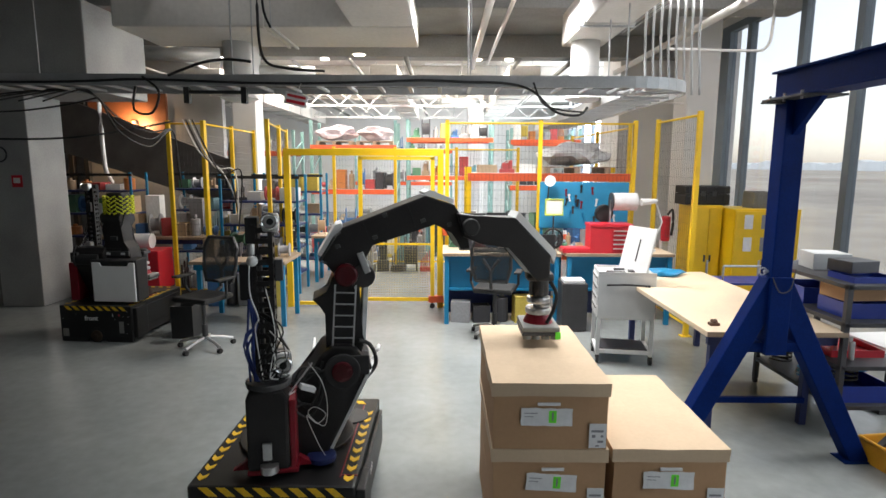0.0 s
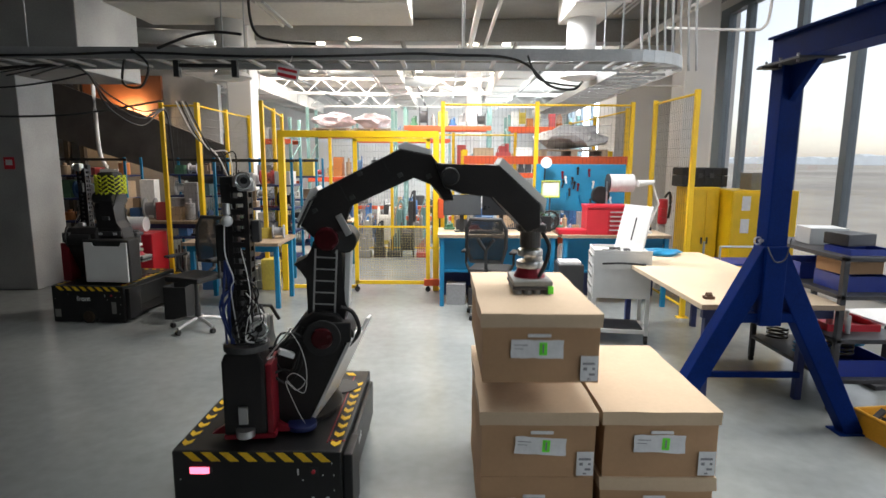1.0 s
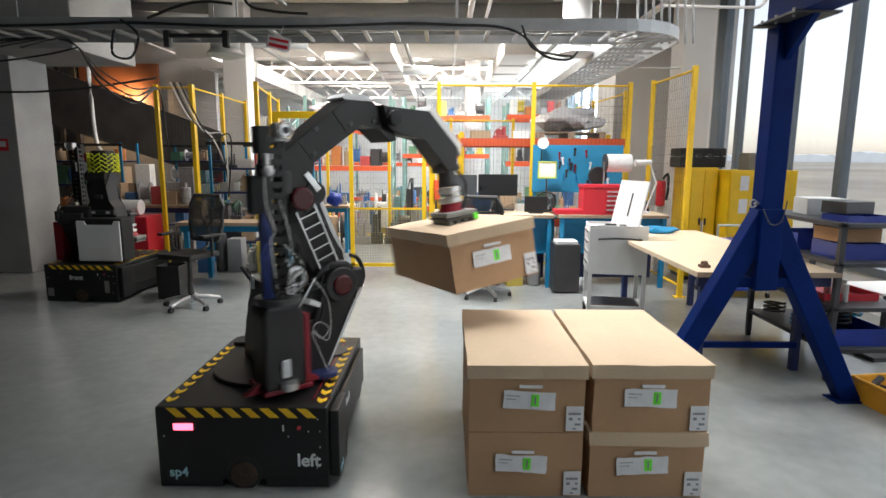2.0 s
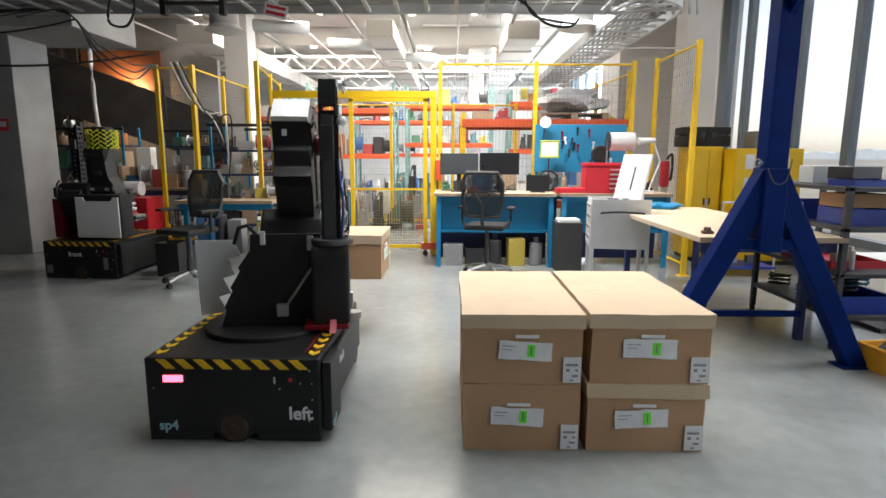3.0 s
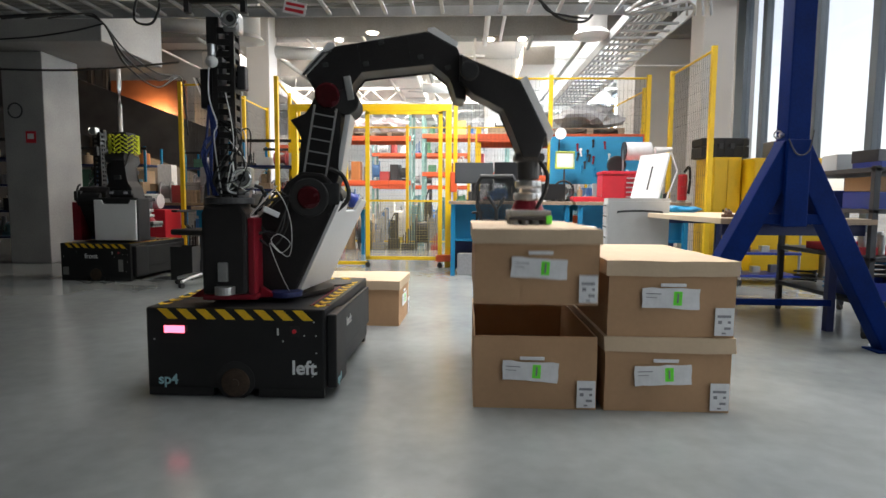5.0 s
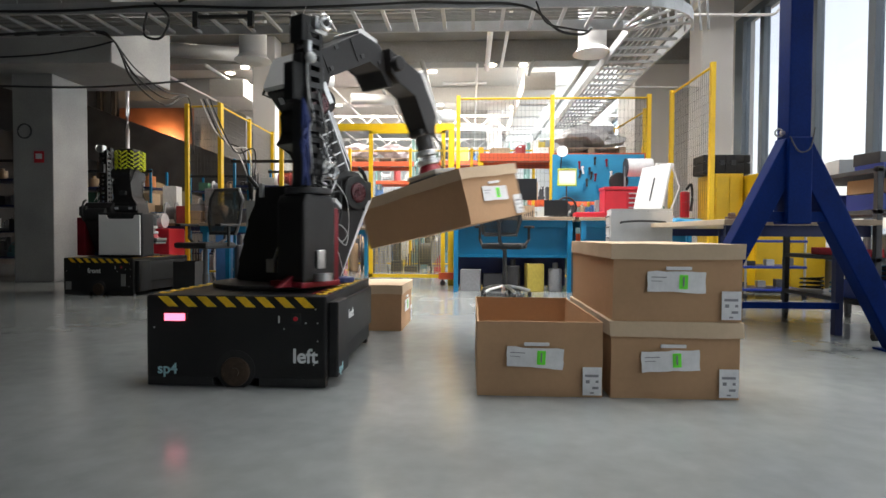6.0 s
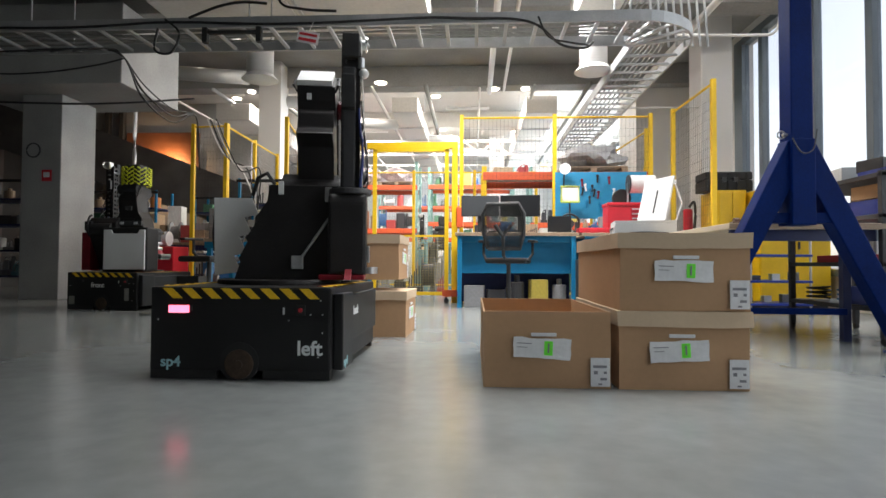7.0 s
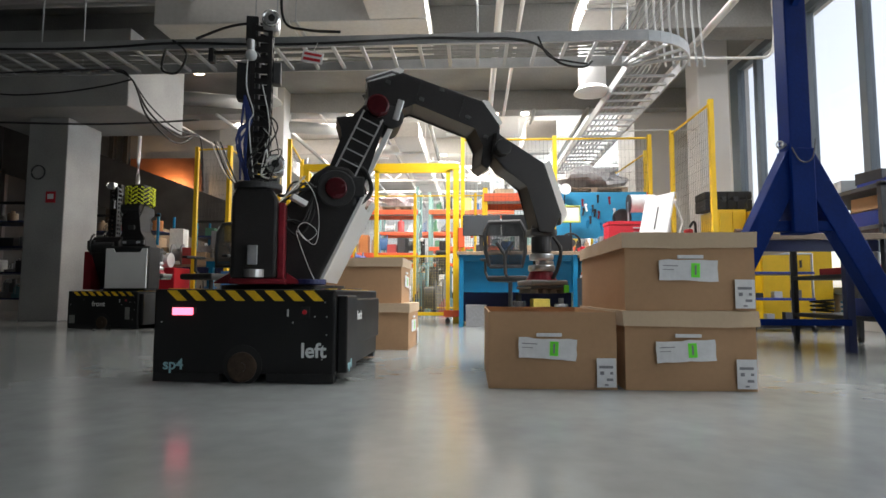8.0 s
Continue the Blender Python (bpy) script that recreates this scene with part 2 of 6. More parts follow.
def structure(name, shape, material, label="", smooth=False):
    return tagged(new(name, link_mesh(name, shape, material, smooth)), label, "", "", "structure")


def letters(text, size, material, parent, m, name="lettering"):
    cu = bpy.data.curves.new(name, "FONT")
    cu.body, cu.size, cu.extrude = text, size, 0.0015
    cu.offset = 0.0022 if size > 0.09 else 0.0012
    tmp = bpy.data.objects.new(name, cu)
    scene.collection.objects.link(tmp)
    bpy.context.view_layer.update()
    me = bpy.data.meshes.new_from_object(tmp.evaluated_get(bpy.context.evaluated_depsgraph_get()))
    bpy.data.objects.remove(tmp)
    me.materials.clear()
    me.materials.append(material)
    ob = new(name, me)
    ob.parent = parent
    ob.matrix_basis = m
    return ob


def curve_pts(pts, n=8):
    """A smooth line through a few points."""
    pts = [Vector(p) for p in pts]
    out = []
    for i in range(len(pts) - 1):
        p0, p1, p2, p3 = pts[max(i - 1, 0)], pts[i], pts[i + 1], pts[min(i + 2, len(pts) - 1)]
        for k in range(n):
            t = k / n
            out.append(0.5 * (2 * p1 + (p2 - p0) * t + (2 * p0 - 5 * p1 + 4 * p2 - p3) * t * t + (3 * p1 - p0 - 3 * p2 + p3) * t ** 3))
    return out + [pts[-1]]


# ---------------- setting ----------------
CEILZ, XW, XL, YB, YF = 4.9, 5.3, -11.0, 27.0, -5.0
structure("floor", S().box(XL, XW, YF, YB, -0.2, 0), FLOOR, "light grey polished concrete floor")
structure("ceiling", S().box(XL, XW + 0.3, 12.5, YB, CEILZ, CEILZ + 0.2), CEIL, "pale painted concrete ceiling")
# Near part split off so its lack of light can be coloured in.
structure("ceiling_near", S().box(XL, XW + 0.3, YF, 12.5, CEILZ, CEILZ + 0.2), SHADECEIL, "near concrete ceiling, darker colour standing in for shade")
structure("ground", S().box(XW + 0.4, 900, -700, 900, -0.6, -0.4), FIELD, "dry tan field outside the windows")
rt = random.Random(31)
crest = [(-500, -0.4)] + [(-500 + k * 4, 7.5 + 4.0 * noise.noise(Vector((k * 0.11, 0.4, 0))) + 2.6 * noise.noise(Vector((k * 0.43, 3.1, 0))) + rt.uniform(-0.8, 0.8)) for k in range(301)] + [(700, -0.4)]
structure("backdrop", S().prism(crest, -340, -330, 0, pose(0, 0, 0, 0, 0, 90)), TREES, "pale glowing tree line beyond the field, haze painted in")
structure("wall_back", S().box(XL, XW, YB, YB + 0.2, 0, CEILZ), WALL, "pale far wall of the workshop")
structure("wall_left", S().box(XL - 0.2, XL, YF, YB, 0, CEILZ), DARKWALL, "left wall, its shade painted in as near-black")
structure("wall_behind", S().box(XL, XW, YF - 0.2, YF, 0, CEILZ), CONCRETE, "plain pale wall")
wall = S().box(XW, XW + 0.3, YF, YB, 0, 0.45).box(XW, XW + 0.3, YF, YB, 4.72, CEILZ)
for a, b in ((YF, -3.0), (10.95, 12.6), (24, YB)):
    wall.box(XW, XW + 0.3, a, b, 0.45, 4.72)
structure("wall_right", wall, WALL, "pale window wall with a low sill")
# window bands with their mullions
for k, (a, b, ms) in enumerate(((-3.0, 10.95, (-1.6, -0.1, 1.4, 2.9, 4.4, 5.9, 7.38, 8.55, 10.0)), (12.6, 24.0, (14.1, 15.6, 17.1, 18.6, 20.1, 21.6, 23.1)))):
    win = tagged(new("window_%d" % (k + 1)), "tall daylit window band in grey aluminium frames", "", "", "structure")
    part("window_frame", S().box(XW - 0.06, XW + 0.08, a, b, 0.45, 0.55).box(XW - 0.06, XW + 0.08, a, b, 4.6, 4.72).box(XW - 0.06, XW + 0.08, a, a + 0.1, 0.55, 4.6).box(XW - 0.06, XW + 0.08, b - 0.3, b, 0.55, 4.6), FRAME, win)
    me = link_mesh("mullion", S().box(-0.06, 0.06, -0.065, 0.065, 0.55, 4.6, 0.008), FRAME)
    for y in ms:
        ob = new("mullion", me)
        ob.parent = win
        ob.matrix_basis = pose(XW, y, 0)
    edges = [a + 0.1, *ms, b - 0.3]
    for y0, y1 in zip(edges, edges[1:]):
        pane = part("pane", S().box(XW + 0.0, XW + 0.012, y0, y1, 0.55, 4.6), GLASS, win)
        pane.visible_shadow = False
structure("column_right", S().box(4.2, 4.72, 9.85, 10.4, 0, CEILZ, 0.03), WALL, "white painted column beside the windows")
structure("wall_pier", S().box(3.9, XW, 12.6, 12.8, 0, CEILZ).box(3.9, 4.1, 12.8, 14.0, 0, CEILZ), WALL, "pale wall pier behind the cage")
structure("column_left", S().box(-6.75, -6.1, 8.7, 9.5, 0, 3.236, 0.015), CONCRETE, "square grey concrete column")
structure("column_far", S().box(-4.2, -3.72, 11.9, 12.4, 0, CEILZ, 0.02), WALL, "white painted far column")
structure("column_far_b", S().box(0.9, 1.4, 19.0, 19.5, 0, CEILZ, 0.02), WALL, "white painted far column")
# ceiling beams, bulkhead and ducts
# The beam at 5.9 is added to keep the fill behind it out of sight.
for y in (-2.5, 1.0, 4.3, 5.9, 8.6, 12.3, 16.0, 20.0):
    # Beams this side of the far bay take the same painted shade.
    structure("ceiling_beam", S().box(XL, XW, y, y + 0.45, 4.45, CEILZ - 0.004, 0.02), CEIL if y > 13 else SHADECEIL, "shallow concrete ceiling beam")
structure("bulkhead", S().box(-7.6, -4.82, 8.2, 9.8, 3.24, 4.448, 0.02), CONCRETE, "boxed grey bulkhead under the ceiling")


# ---------------- cartons ----------------
BW, BL, BH = 0.60, 1.05, 0.368


def crumple(s, seed, k):
    """Small dents and waves in thin card."""
    bmesh.ops.subdivide_edges(s.bm, edges=s.bm.edges[:], cuts=7, use_grid_fill=True)
    for v in s.bm.verts:
        p = v.co * 5.5 + Vector((seed * 3.1, seed, 0))
        v.co += Vector((noise.noise(p), noise.noise(p + Vector((9, 0, 0))), 0.8 * noise.noise(p + Vector((0, 9, 0))))) * k


def carton(name, label, m, lid=True, seed=0):
    """A carton with its long side along y, its base at z 0, its printed end at -y."""
    rnd = random.Random(seed)
    t, w, l, h = 0.008, BW / 2, BL / 2, BH
    ob = thing(name, label, "cardboard box", m, "cartons")
    s = S().shell(-w, w, -l, l, 0, h - 0.006, t)
    crumple(s, seed, 0.0035)
    part("body", s, CARD, ob, smooth=False)
    if lid:
        g, d = 0.012, 0.072
        s = S().shell(-w - g, w + g, -l - g, l + g, -h - 0.001, -h + d, g - 0.003)
        for v in s.bm.verts:
            v.co.z = -v.co.z
        crumple(s, seed + 20, 0.0075)
        for v in s.bm.verts:
            v.co.z += 0.003 * noise.noise(Vector((v.co.x * 9, v.co.y * 9, seed))) if v.co.z < h - 0.03 else 0
        part("lid", s, CARDLID, ob)
    f = -l - 0.006
    hx = rnd.uniform(-0.02, 0.02)
    part("hand_hole", S().box(hx - 0.06, hx + 0.06, f - 0.004, f + 0.004, 0.245, 0.262, 0.003), PAPER, ob, "pale cut hand hole")
    part("hand_hole", S().box(-0.06, 0.06, l - 0.002, l + 0.003, 0.245, 0.262, 0.003), PAPER, ob, "pale cut hand hole")
    tilt = rnd.uniform(-3.5, 3.5)
    z0 = rnd.uniform(0.128, 0.142)
    s = S().box(-0.135, 0.135, -0.001, 0.001, 0, 0.098)
    bmesh.ops.subdivide_edges(s.bm, edges=s.bm.edges[:], cuts=6, use_grid_fill=True)
    for v in s.bm.verts:
        p = Vector((v.co.x * 22, v.co.z * 22, seed * 5.3))
        v.co.x += 0.006 * noise.noise(p)
        v.co.z += 0.007 * noise.noise(p + Vector((0, 0, 7)))
    lab = part("address_label", s, PAPER, ob, "creased white paper label")
    lab.matrix_basis = pose(hx - 0.01, f - 0.001, z0, 0, tilt, 0)
    part("sticker", S().box(0.01, 0.05, -0.0025, -0.0012, 0.018, 0.085), GREEN, lab, "bright green sticker")
    part("printing", S().box(0.026, 0.034, -0.0035, -0.0026, 0.03, 0.075), INK, lab)
    part("printing", S().box(-0.12, -0.05, -0.0022, -0.0012, 0.068, 0.072).box(-0.12, -0.07, -0.0022, -0.0012, 0.05, 0.053), INK, lab)
    tick = part("shipping_label", S().box(-0.045, 0.045, -0.001, 0.001, 0, 0.135), PAPER, ob, "white shipping label with grey print")
    tick.matrix_basis = pose(w - 0.05, f - 0.001, 0.012)
    part("printing", S().box(-0.034, 0.03, -0.0022, -0.0012, 0.088, 0.1).box(-0.03, -0.012, -0.0022, -0.0012, 0.058, 0.074).box(0.016, 0.03, -0.0022, -0.0012, 0.06, 0.072).box(0.0, 0.03, -0.0022, -0.0012, 0.03, 0.042).box(-0.01, 0.008, -0.0022, -0.0012, 0.008, 0.016), INK, tick)
    return ob


Y0 = 2.94 + BL / 2
XA, XB = 0.725, 1.365
carton_low = carton("cardboard_box", "open brown cardboard carton standing on the floor", pose(XA, Y0, 0), lid=False, seed=1)
carton_mid = carton("cardboard_box", "lidded brown cardboard carton lifted by the robot", pose(XA, Y0, BH - 0.003), seed=2)
carton_top = carton("cardboard_box", "lidded brown cardboard carton carried off the stack", pose(XA - 0.005, Y0 - 0.01, 2 * BH), seed=3)
carton("cardboard_box", "lidded brown cardboard carton under another one", pose(XB, Y0, 0), seed=4)
carton("cardboard_box", "lidded brown cardboard carton on top of another", pose(XB + 0.005, Y0, BH + 0.002), seed=5)


# ---------------- robots ----------------
J1, L2, L3, L4, GL, OFF, TZ, WOFF = (0.29, 1.03), 0.56, 0.78, 0.58, 0.37, -0.18, 0.47, -0.26


def hazard(n, w, h, slant):
    """Slanted yellow bars on a strip of length w, in x and z."""
    out = []
    for k in range(n):
        x = (k + 0.25) * w / n
        out.append([(x, h), (x + w / n * 0.5, h), (x + w / n * 0.5 + slant, 0), (x + slant, 0)])
    return out


def robot(label, m):
    rob = thing("mobile_robot", label, "robot", m, "warehouse robots")
    hx, hy, zt = 0.462, 0.60, 0.465
    s = S().box(-hx, hx, -hy, hy, 0.045, zt, 0.012)
    base = part("base", s, BASEBLACK, rob, "black powder-coated mobile base")
    # drive pods at the right side, lower skirts and side doors
    part("side_pod", S().box(hx + 0.002, hx + 0.055, -hy + 0.03, -hy + 0.27, 0.05, zt - 0.03, 0.01), BASEBLACK, base)
    part("side_door", S().box(hx + 0.002, hx + 0.03, -hy + 0.29, hy - 0.08, 0.16, zt - 0.05, 0.01), BASEBLACK, base)
    part("side_skirt", S().prism([(-0.42, 0.03), (0.42, 0.03), (0.36, 0.14), (-0.36, 0.14)], hx - 0.02, hx + 0.02, 0.004, pose(0, 0, 0, 0, 0, 90)), BASEBLACK, base)
    part("skirt", S().box(-hx + 0.004, -0.12, -hy + 0.003, -hy + 0.05, 0.005, 0.05), BLACKMATT, base)
    part("skirt", S().box(0.12, hx - 0.004, -hy + 0.003, -hy + 0.05, 0.005, 0.05), BLACKMATT, base)
    part("skirt", S().box(-hx + 0.01, hx - 0.01, hy - 0.05, hy, 0.01, 0.05), BLACKMATT, base)
    part("wheel_arch", S().cyl((0, -hy - 0.003, 0.09), (0, -hy + 0.02, 0.09), 0.10, seg=28), BLACKMATT, base)
    part("wheel", S().cyl((0, -hy - 0.012, 0.08), (0, -hy + 0.02, 0.08), 0.075, seg=24, bevel=0.01).cyl((0, -hy - 0.02, 0.08), (0, -hy, 0.08), 0.022, seg=14), mat("worn_wheel", (0.07, 0.045, 0.03), 0.5, 0.3, 0.5, 9), base, "worn brown drive wheel")
    # hazard tape on the front lip, the top's sides and the far edge
    for pts in hazard(8, 0.80, 0.052, 0.055):
        part("tape_bar", S().prism(pts, -0.001, 0.002), TAPE, base).matrix_basis = pose(-0.425, -hy - 0.002, zt - 0.058)
    for x, sx in ((hx - 0.075, 1), (-hx + 0.02, 1)):
        for k in range(9):
            y = -hy + 0.13 + k * 0.105
            part("tape_bar", S().prism([(0, 0), (0.028, 0.03), (0.055, 0), (0.055, 0.045), (0.028, 0.075), (0, 0.045)], -0.001, 0.002), TAPE, base).matrix_basis = pose(x, y, zt + 0.002, 90)
    for k in range(7):
        part("tape_bar", S().prism([(0, 0), (0.055, 0), (0.085, 0.05), (0.03, 0.05)], -0.001, 0.002), TAPE, base).matrix_basis = pose(-0.40 + k * 0.115, hy - 0.06, zt + 0.002, 90)
    part("status_lamp", S().box(-0.365, -0.26, -hy - 0.008, -hy, 0.335, 0.372, 0.003), LED, base, "lit red and white status lamp")
    part("stop_button", S().cyl((0.31, -hy - 0.012, 0.352), (0.31, -hy, 0.352), 0.011, seg=14), REDPAINT, base, "small red stop button")
    part("switch_plate", S().box(0.285, 0.335, -hy - 0.004, -hy, 0.325, 0.378, 0.002), BLACKMATT, base)
    part("vent_slot", S().box(0.22, 0.228, -hy - 0.005, -hy, 0.33, 0.365), LIGHTGREY, base)
    part("vent_slot", S().box(-0.255, -0.245, -hy - 0.004, -hy, 0.345, 0.372), DARKGREY, base)
    for x, z in ((0.36, 0.33), (0.42, 0.33), (0.42, 0.24), (0.40, 0.12), (-0.42, 0.3), (0.25, 0.3), (0.41, 0.4)):
        part("bolt", S().cyl((x, -hy - 0.004, z), (x, -hy, z), 0.004, seg=8), SILVER, base)
    part("deck_plate", S().cyl((0.30, 0.28, zt), (0.30, 0.28, zt + 0.012), 0.12, seg=28, bevel=0.004), DARKGREY, base)
    part("deck_plate", S().box(-0.40, -0.1, 0.38, 0.53, zt, zt + 0.03, 0.008), BLACKMATT, base)
    part("red_trim", S().box(hx - 0.10, hx - 0.092, -hy + 0.1, hy - 0.12, zt, zt + 0.004), RED, base)
    part("red_trim", S().box(hx - 0.09, hx + 0.0, -hy + 0.12, -hy + 0.128, zt, zt + 0.004), RED, base)
    return rob, base


def turret(rob):
    tu = part("turret", S().cyl((0, 0, TZ - 0.004), (0, 0, TZ + 0.022), 0.36, seg=48, bevel=0.006), BLACK, rob, "black turntable carrying arm and mast")
    z = TZ + 0.022
    # camera mast housing
    cx, cy = -0.12, -0.42
    part("mast_foot", S().box(cx - 0.125, cx + 0.155, cy - 0.09, cy + 0.17, z, z + 0.03, 0.008), RED, tu, "dark red mast foot")
    part("mast_housing", S().prism([(-0.12, 0.0), (0.11, 0.0), (0.11, 0.42), (0.08, 0.47), (-0.10, 0.47), (-0.12, 0.42)], -0.1, 0.12, 0.02, pose(cx, cy, z + 0.03)), BLACK, tu)
    part("red_strip", S().box(cx + 0.112, cx + 0.146, cy - 0.085, cy + 0.14, z + 0.03, z + 0.43, 0.006), RED, tu, "dark red side strip")
    part("collar", S().cyl((cx, cy, z + 0.5), (cx, cy, z + 0.535), 0.125, seg=32, bevel=0.008), DARKGREY, tu)
    part("connector", S().box(cx - 0.035, cx + 0.015, cy - 0.118, cy - 0.1, z + 0.10, z + 0.20, 0.005).cyl((cx + 0.0, cy - 0.115, z + 0.035), (cx + 0.0, cy - 0.115, z + 0.075), 0.05, seg=20), SILVER, tu, "silver connectors")
    # perforated square mast
    w, zb, zm = 0.043, z + 0.535, z + 1.41
    mast = S()
    for sx in (-1, 1):
        for sy in (-1, 1):
            mast.box(cx + sx * w - 0.012, cx + sx * w + 0.012, cy + sy * w - 0.012, cy + sy * w + 0.012, zb, zm)
    n = 15
    for k in range(n):
        zz = zb + (zm - zb) * (k + 0.5) / n
        hh = (zm - zb) / n * 0.26
        mast.box(cx - w, cx + w, cy - w - 0.011, cy - w - 0.004, zz - hh, zz + hh).box(cx - w, cx + w, cy + w + 0.004, cy + w + 0.011, zz - hh, zz + hh)
        mast.box(cx - w - 0.011, cx - w - 0.004, cy - w, cy + w, zz - hh, zz + hh).box(cx + w + 0.004, cx + w + 0.011, cy - w, cy + w, zz - hh, zz + hh)
    part("mast", mast, BLACK, tu, "black perforated mast")
    part("mast_core", S().box(cx - 0.075, cx - 0.012, cy - 0.03, cy + 0.045, zb, zb + 0.72, 0.01), DARKGREY, tu)
    part("sensor_head", S().box(cx - 0.085, cx - 0.02, cy - 0.05, cy + 0.05, zm - 0.10, zm + 0.04, 0.006), BLACKMATT, tu)
    part("camera_unit", S().box(cx + 0.0, cx + 0.09, cy - 0.06, cy + 0.02, zm - 0.04, zm + 0.06, 0.02).cyl((cx + 0.05, cy - 0.085, zm + 0.02), (cx + 0.05, cy - 0.05, zm + 0.02), 0.03, seg=16), SILVER, tu, "bare metal camera cluster")
    part("lower_camera", S().box(cx + 0.05, cx + 0.13, cy - 0.06, cy + 0.02, zb + 0.05, zb + 0.16, 0.02).cyl((cx + 0.09, cy - 0.085, zb + 0.10), (cx + 0.09, cy - 0.05, zb + 0.10), 0.035, seg=16).box(cx + 0.02, cx + 0.11, cy - 0.03, cy + 0.01, zb + 0.0, zb + 0.04), SILVER, tu, "bare metal camera bracket")
    part("beacon", S().cyl((cx - 0.055, cy - 0.06, zm - 0.16), (cx - 0.055, cy - 0.06, zm - 0.10), 0.02, seg=14, bevel=0.005), SILVER, tu)
    part("mast_cable", S().tube(curve_pts([(cx - 0.06, cy - 0.06, zm - 0.1), (cx - 0.07, cy - 0.075, zm - 0.35), (cx - 0.03, cy - 0.08, zm - 0.5), (cx - 0.05, cy - 0.07, zb + 0.3), (cx - 0.02, cy - 0.07, zb + 0.02)]), 0.0035), WIRE, tu)
    part("mast_cable", S().tube(curve_pts([(cx + 0.03, cy - 0.06, zb + 0.22), (cx + 0.05, cy - 0.09, zb + 0.12), (cx + 0.02, cy - 0.09, zb + 0.04), (cx + 0.06, cy - 0.08, zb + 0.02)]), 0.005), WIRE, tu)
    part("mast_box", S().box(cx - 0.128, cx - 0.062, cy - 0.03, cy + 0.05, zb + 0.46, zb + 0.66, 0.008), BLACKMATT, tu)
    part("mast_box", S().box(cx + 0.056, cx + 0.10, cy - 0.02, cy + 0.04, zb + 0.56, zb + 0.68, 0.006), DARKGREY, tu)
    part("status_globe", S().blob((cx - 0.05, cy - 0.075, zm - 0.19), (0.03, 0.03, 0.03), 0.0, 0, 3), LIGHTGREY, tu, "pale round status globe", smooth=True)
    rl = random.Random(17)
    for k in range(6):
        a, b = rl.uniform(-0.09, -0.04), rl.uniform(-0.1, -0.03)
        part("blue_lead", S().tube(curve_pts([(cx + a, cy - 0.06, zb + 0.01), (cx + b - 0.02, cy - 0.075, zb + 0.16 + 0.02 * k), (cx + a, cy - 0.06, zb + 0.33), (cx - 0.08, cy - 0.05, zb + 0.47)], 5), 0.0065, 6), LEADBLUE, tu, "dark blue cable lead")
    for k in range(7):
        x0, x1 = rl.uniform(-0.06, 0.1), rl.uniform(0.02, 0.13)
        part("mast_cable", S().tube(curve_pts([(cx + x0 * 0.5, cy - 0.06, zb + rl.uniform(0.15, 0.6)), (cx + x1, cy - 0.09, zb + rl.uniform(0.1, 0.3)), (cx + x0, cy - 0.1, zb + rl.uniform(0.02, 0.1)), (cx + x1, cy - 0.06, zb + rl.uniform(-0.03, 0.06))], 6), rl.uniform(0.0025, 0.005), 5), rl.choice((WIRE, CABLE, CABLE)), tu)
    part("bracket_ring", S().tube([(cx + 0.09 + 0.045 * math.cos(a), cy - 0.09, zb + 0.1 + 0.045 * math.sin(a)) for a in np.linspace(0, 6.284, 18)], 0.008, 6), CHROME, tu, "bright cast camera ring")
    part("bracket_ring", S().tube([(cx + 0.045 + 0.04 * math.cos(a), cy - 0.085, zm + 0.02 + 0.04 * math.sin(a)) for a in np.linspace(0, 6.284, 18)], 0.008, 6), CHROME, tu, "bright cast camera ring")
    part("sensor_lens", S().cyl((cx + 0.05, cy - 0.095, zm + 0.02), (cx + 0.05, cy - 0.085, zm + 0.02), 0.018, seg=14), BLACKMATT, tu)
    part("sensor_lens", S().cyl((cx + 0.09, cy - 0.095, zb + 0.10), (cx + 0.09, cy - 0.085, zb + 0.10), 0.02, seg=14), BLACKMATT, tu)
    for sx in (-1, 1):
        part("foot_gusset", S().prism([(0, 0), (0.09, 0), (0, 0.06)], -0.02, 0.02, 0.003, Matrix.Translation((cx + (0.155 if sx > 0 else -0.125), cy, z + 0.004)) @ Matrix.Diagonal((sx, 1, 1, 1))), RED, tu, "dark red foot gusset")
    # shoulder: stepped lower body, white plate, joint cap
    out = [(-0.07, 0), (0.19, 0), (0.40, 0.42), (0.42, 0.60), (0.36, 0.67), (0.24, 0.68), (0.16, 0.62), (0.10, 0.50), (-0.05, 0.36)]
    part("shoulder_body", S().prism(out, OFF - 0.17, OFF + 0.22, 0.018, pose(0, 0, z)), BLACK, tu, "black stepped shoulder casting")
    steps = [(0.21, 0.02), (0.42, 0.44), (0.36, 0.46), (0.33, 0.38), (0.28, 0.37), (0.27, 0.27), (0.22, 0.26), (0.22, 0.16), (0.17, 0.15), (0.16, 0.06)]
    part("counterweight", S().prism(steps, OFF + 0.205, OFF + 0.30, 0.006, pose(0, 0, z)), BLACK, tu)
    side = Matrix.Translation((0.285, 0, z + 0.015)) @ pose(0, 0, 0, 0, 0, -11) @ pose(0, 0, 0, 0, 25.5, 0)
    part("shoulder_plate", S().prism([(-0.31, 0.0), (0.19, 0.0), (0.19, 0.56), (0.08, 0.57), (0.05, 0.49), (-0.14, 0.49), (-0.18, 0.57), (-0.31, 0.55)], 0.0, 0.02, 0.004, side @ pose(0, -0.02, 0, 0, 0, 90)), WHITE, tu, "white painted shoulder plate")
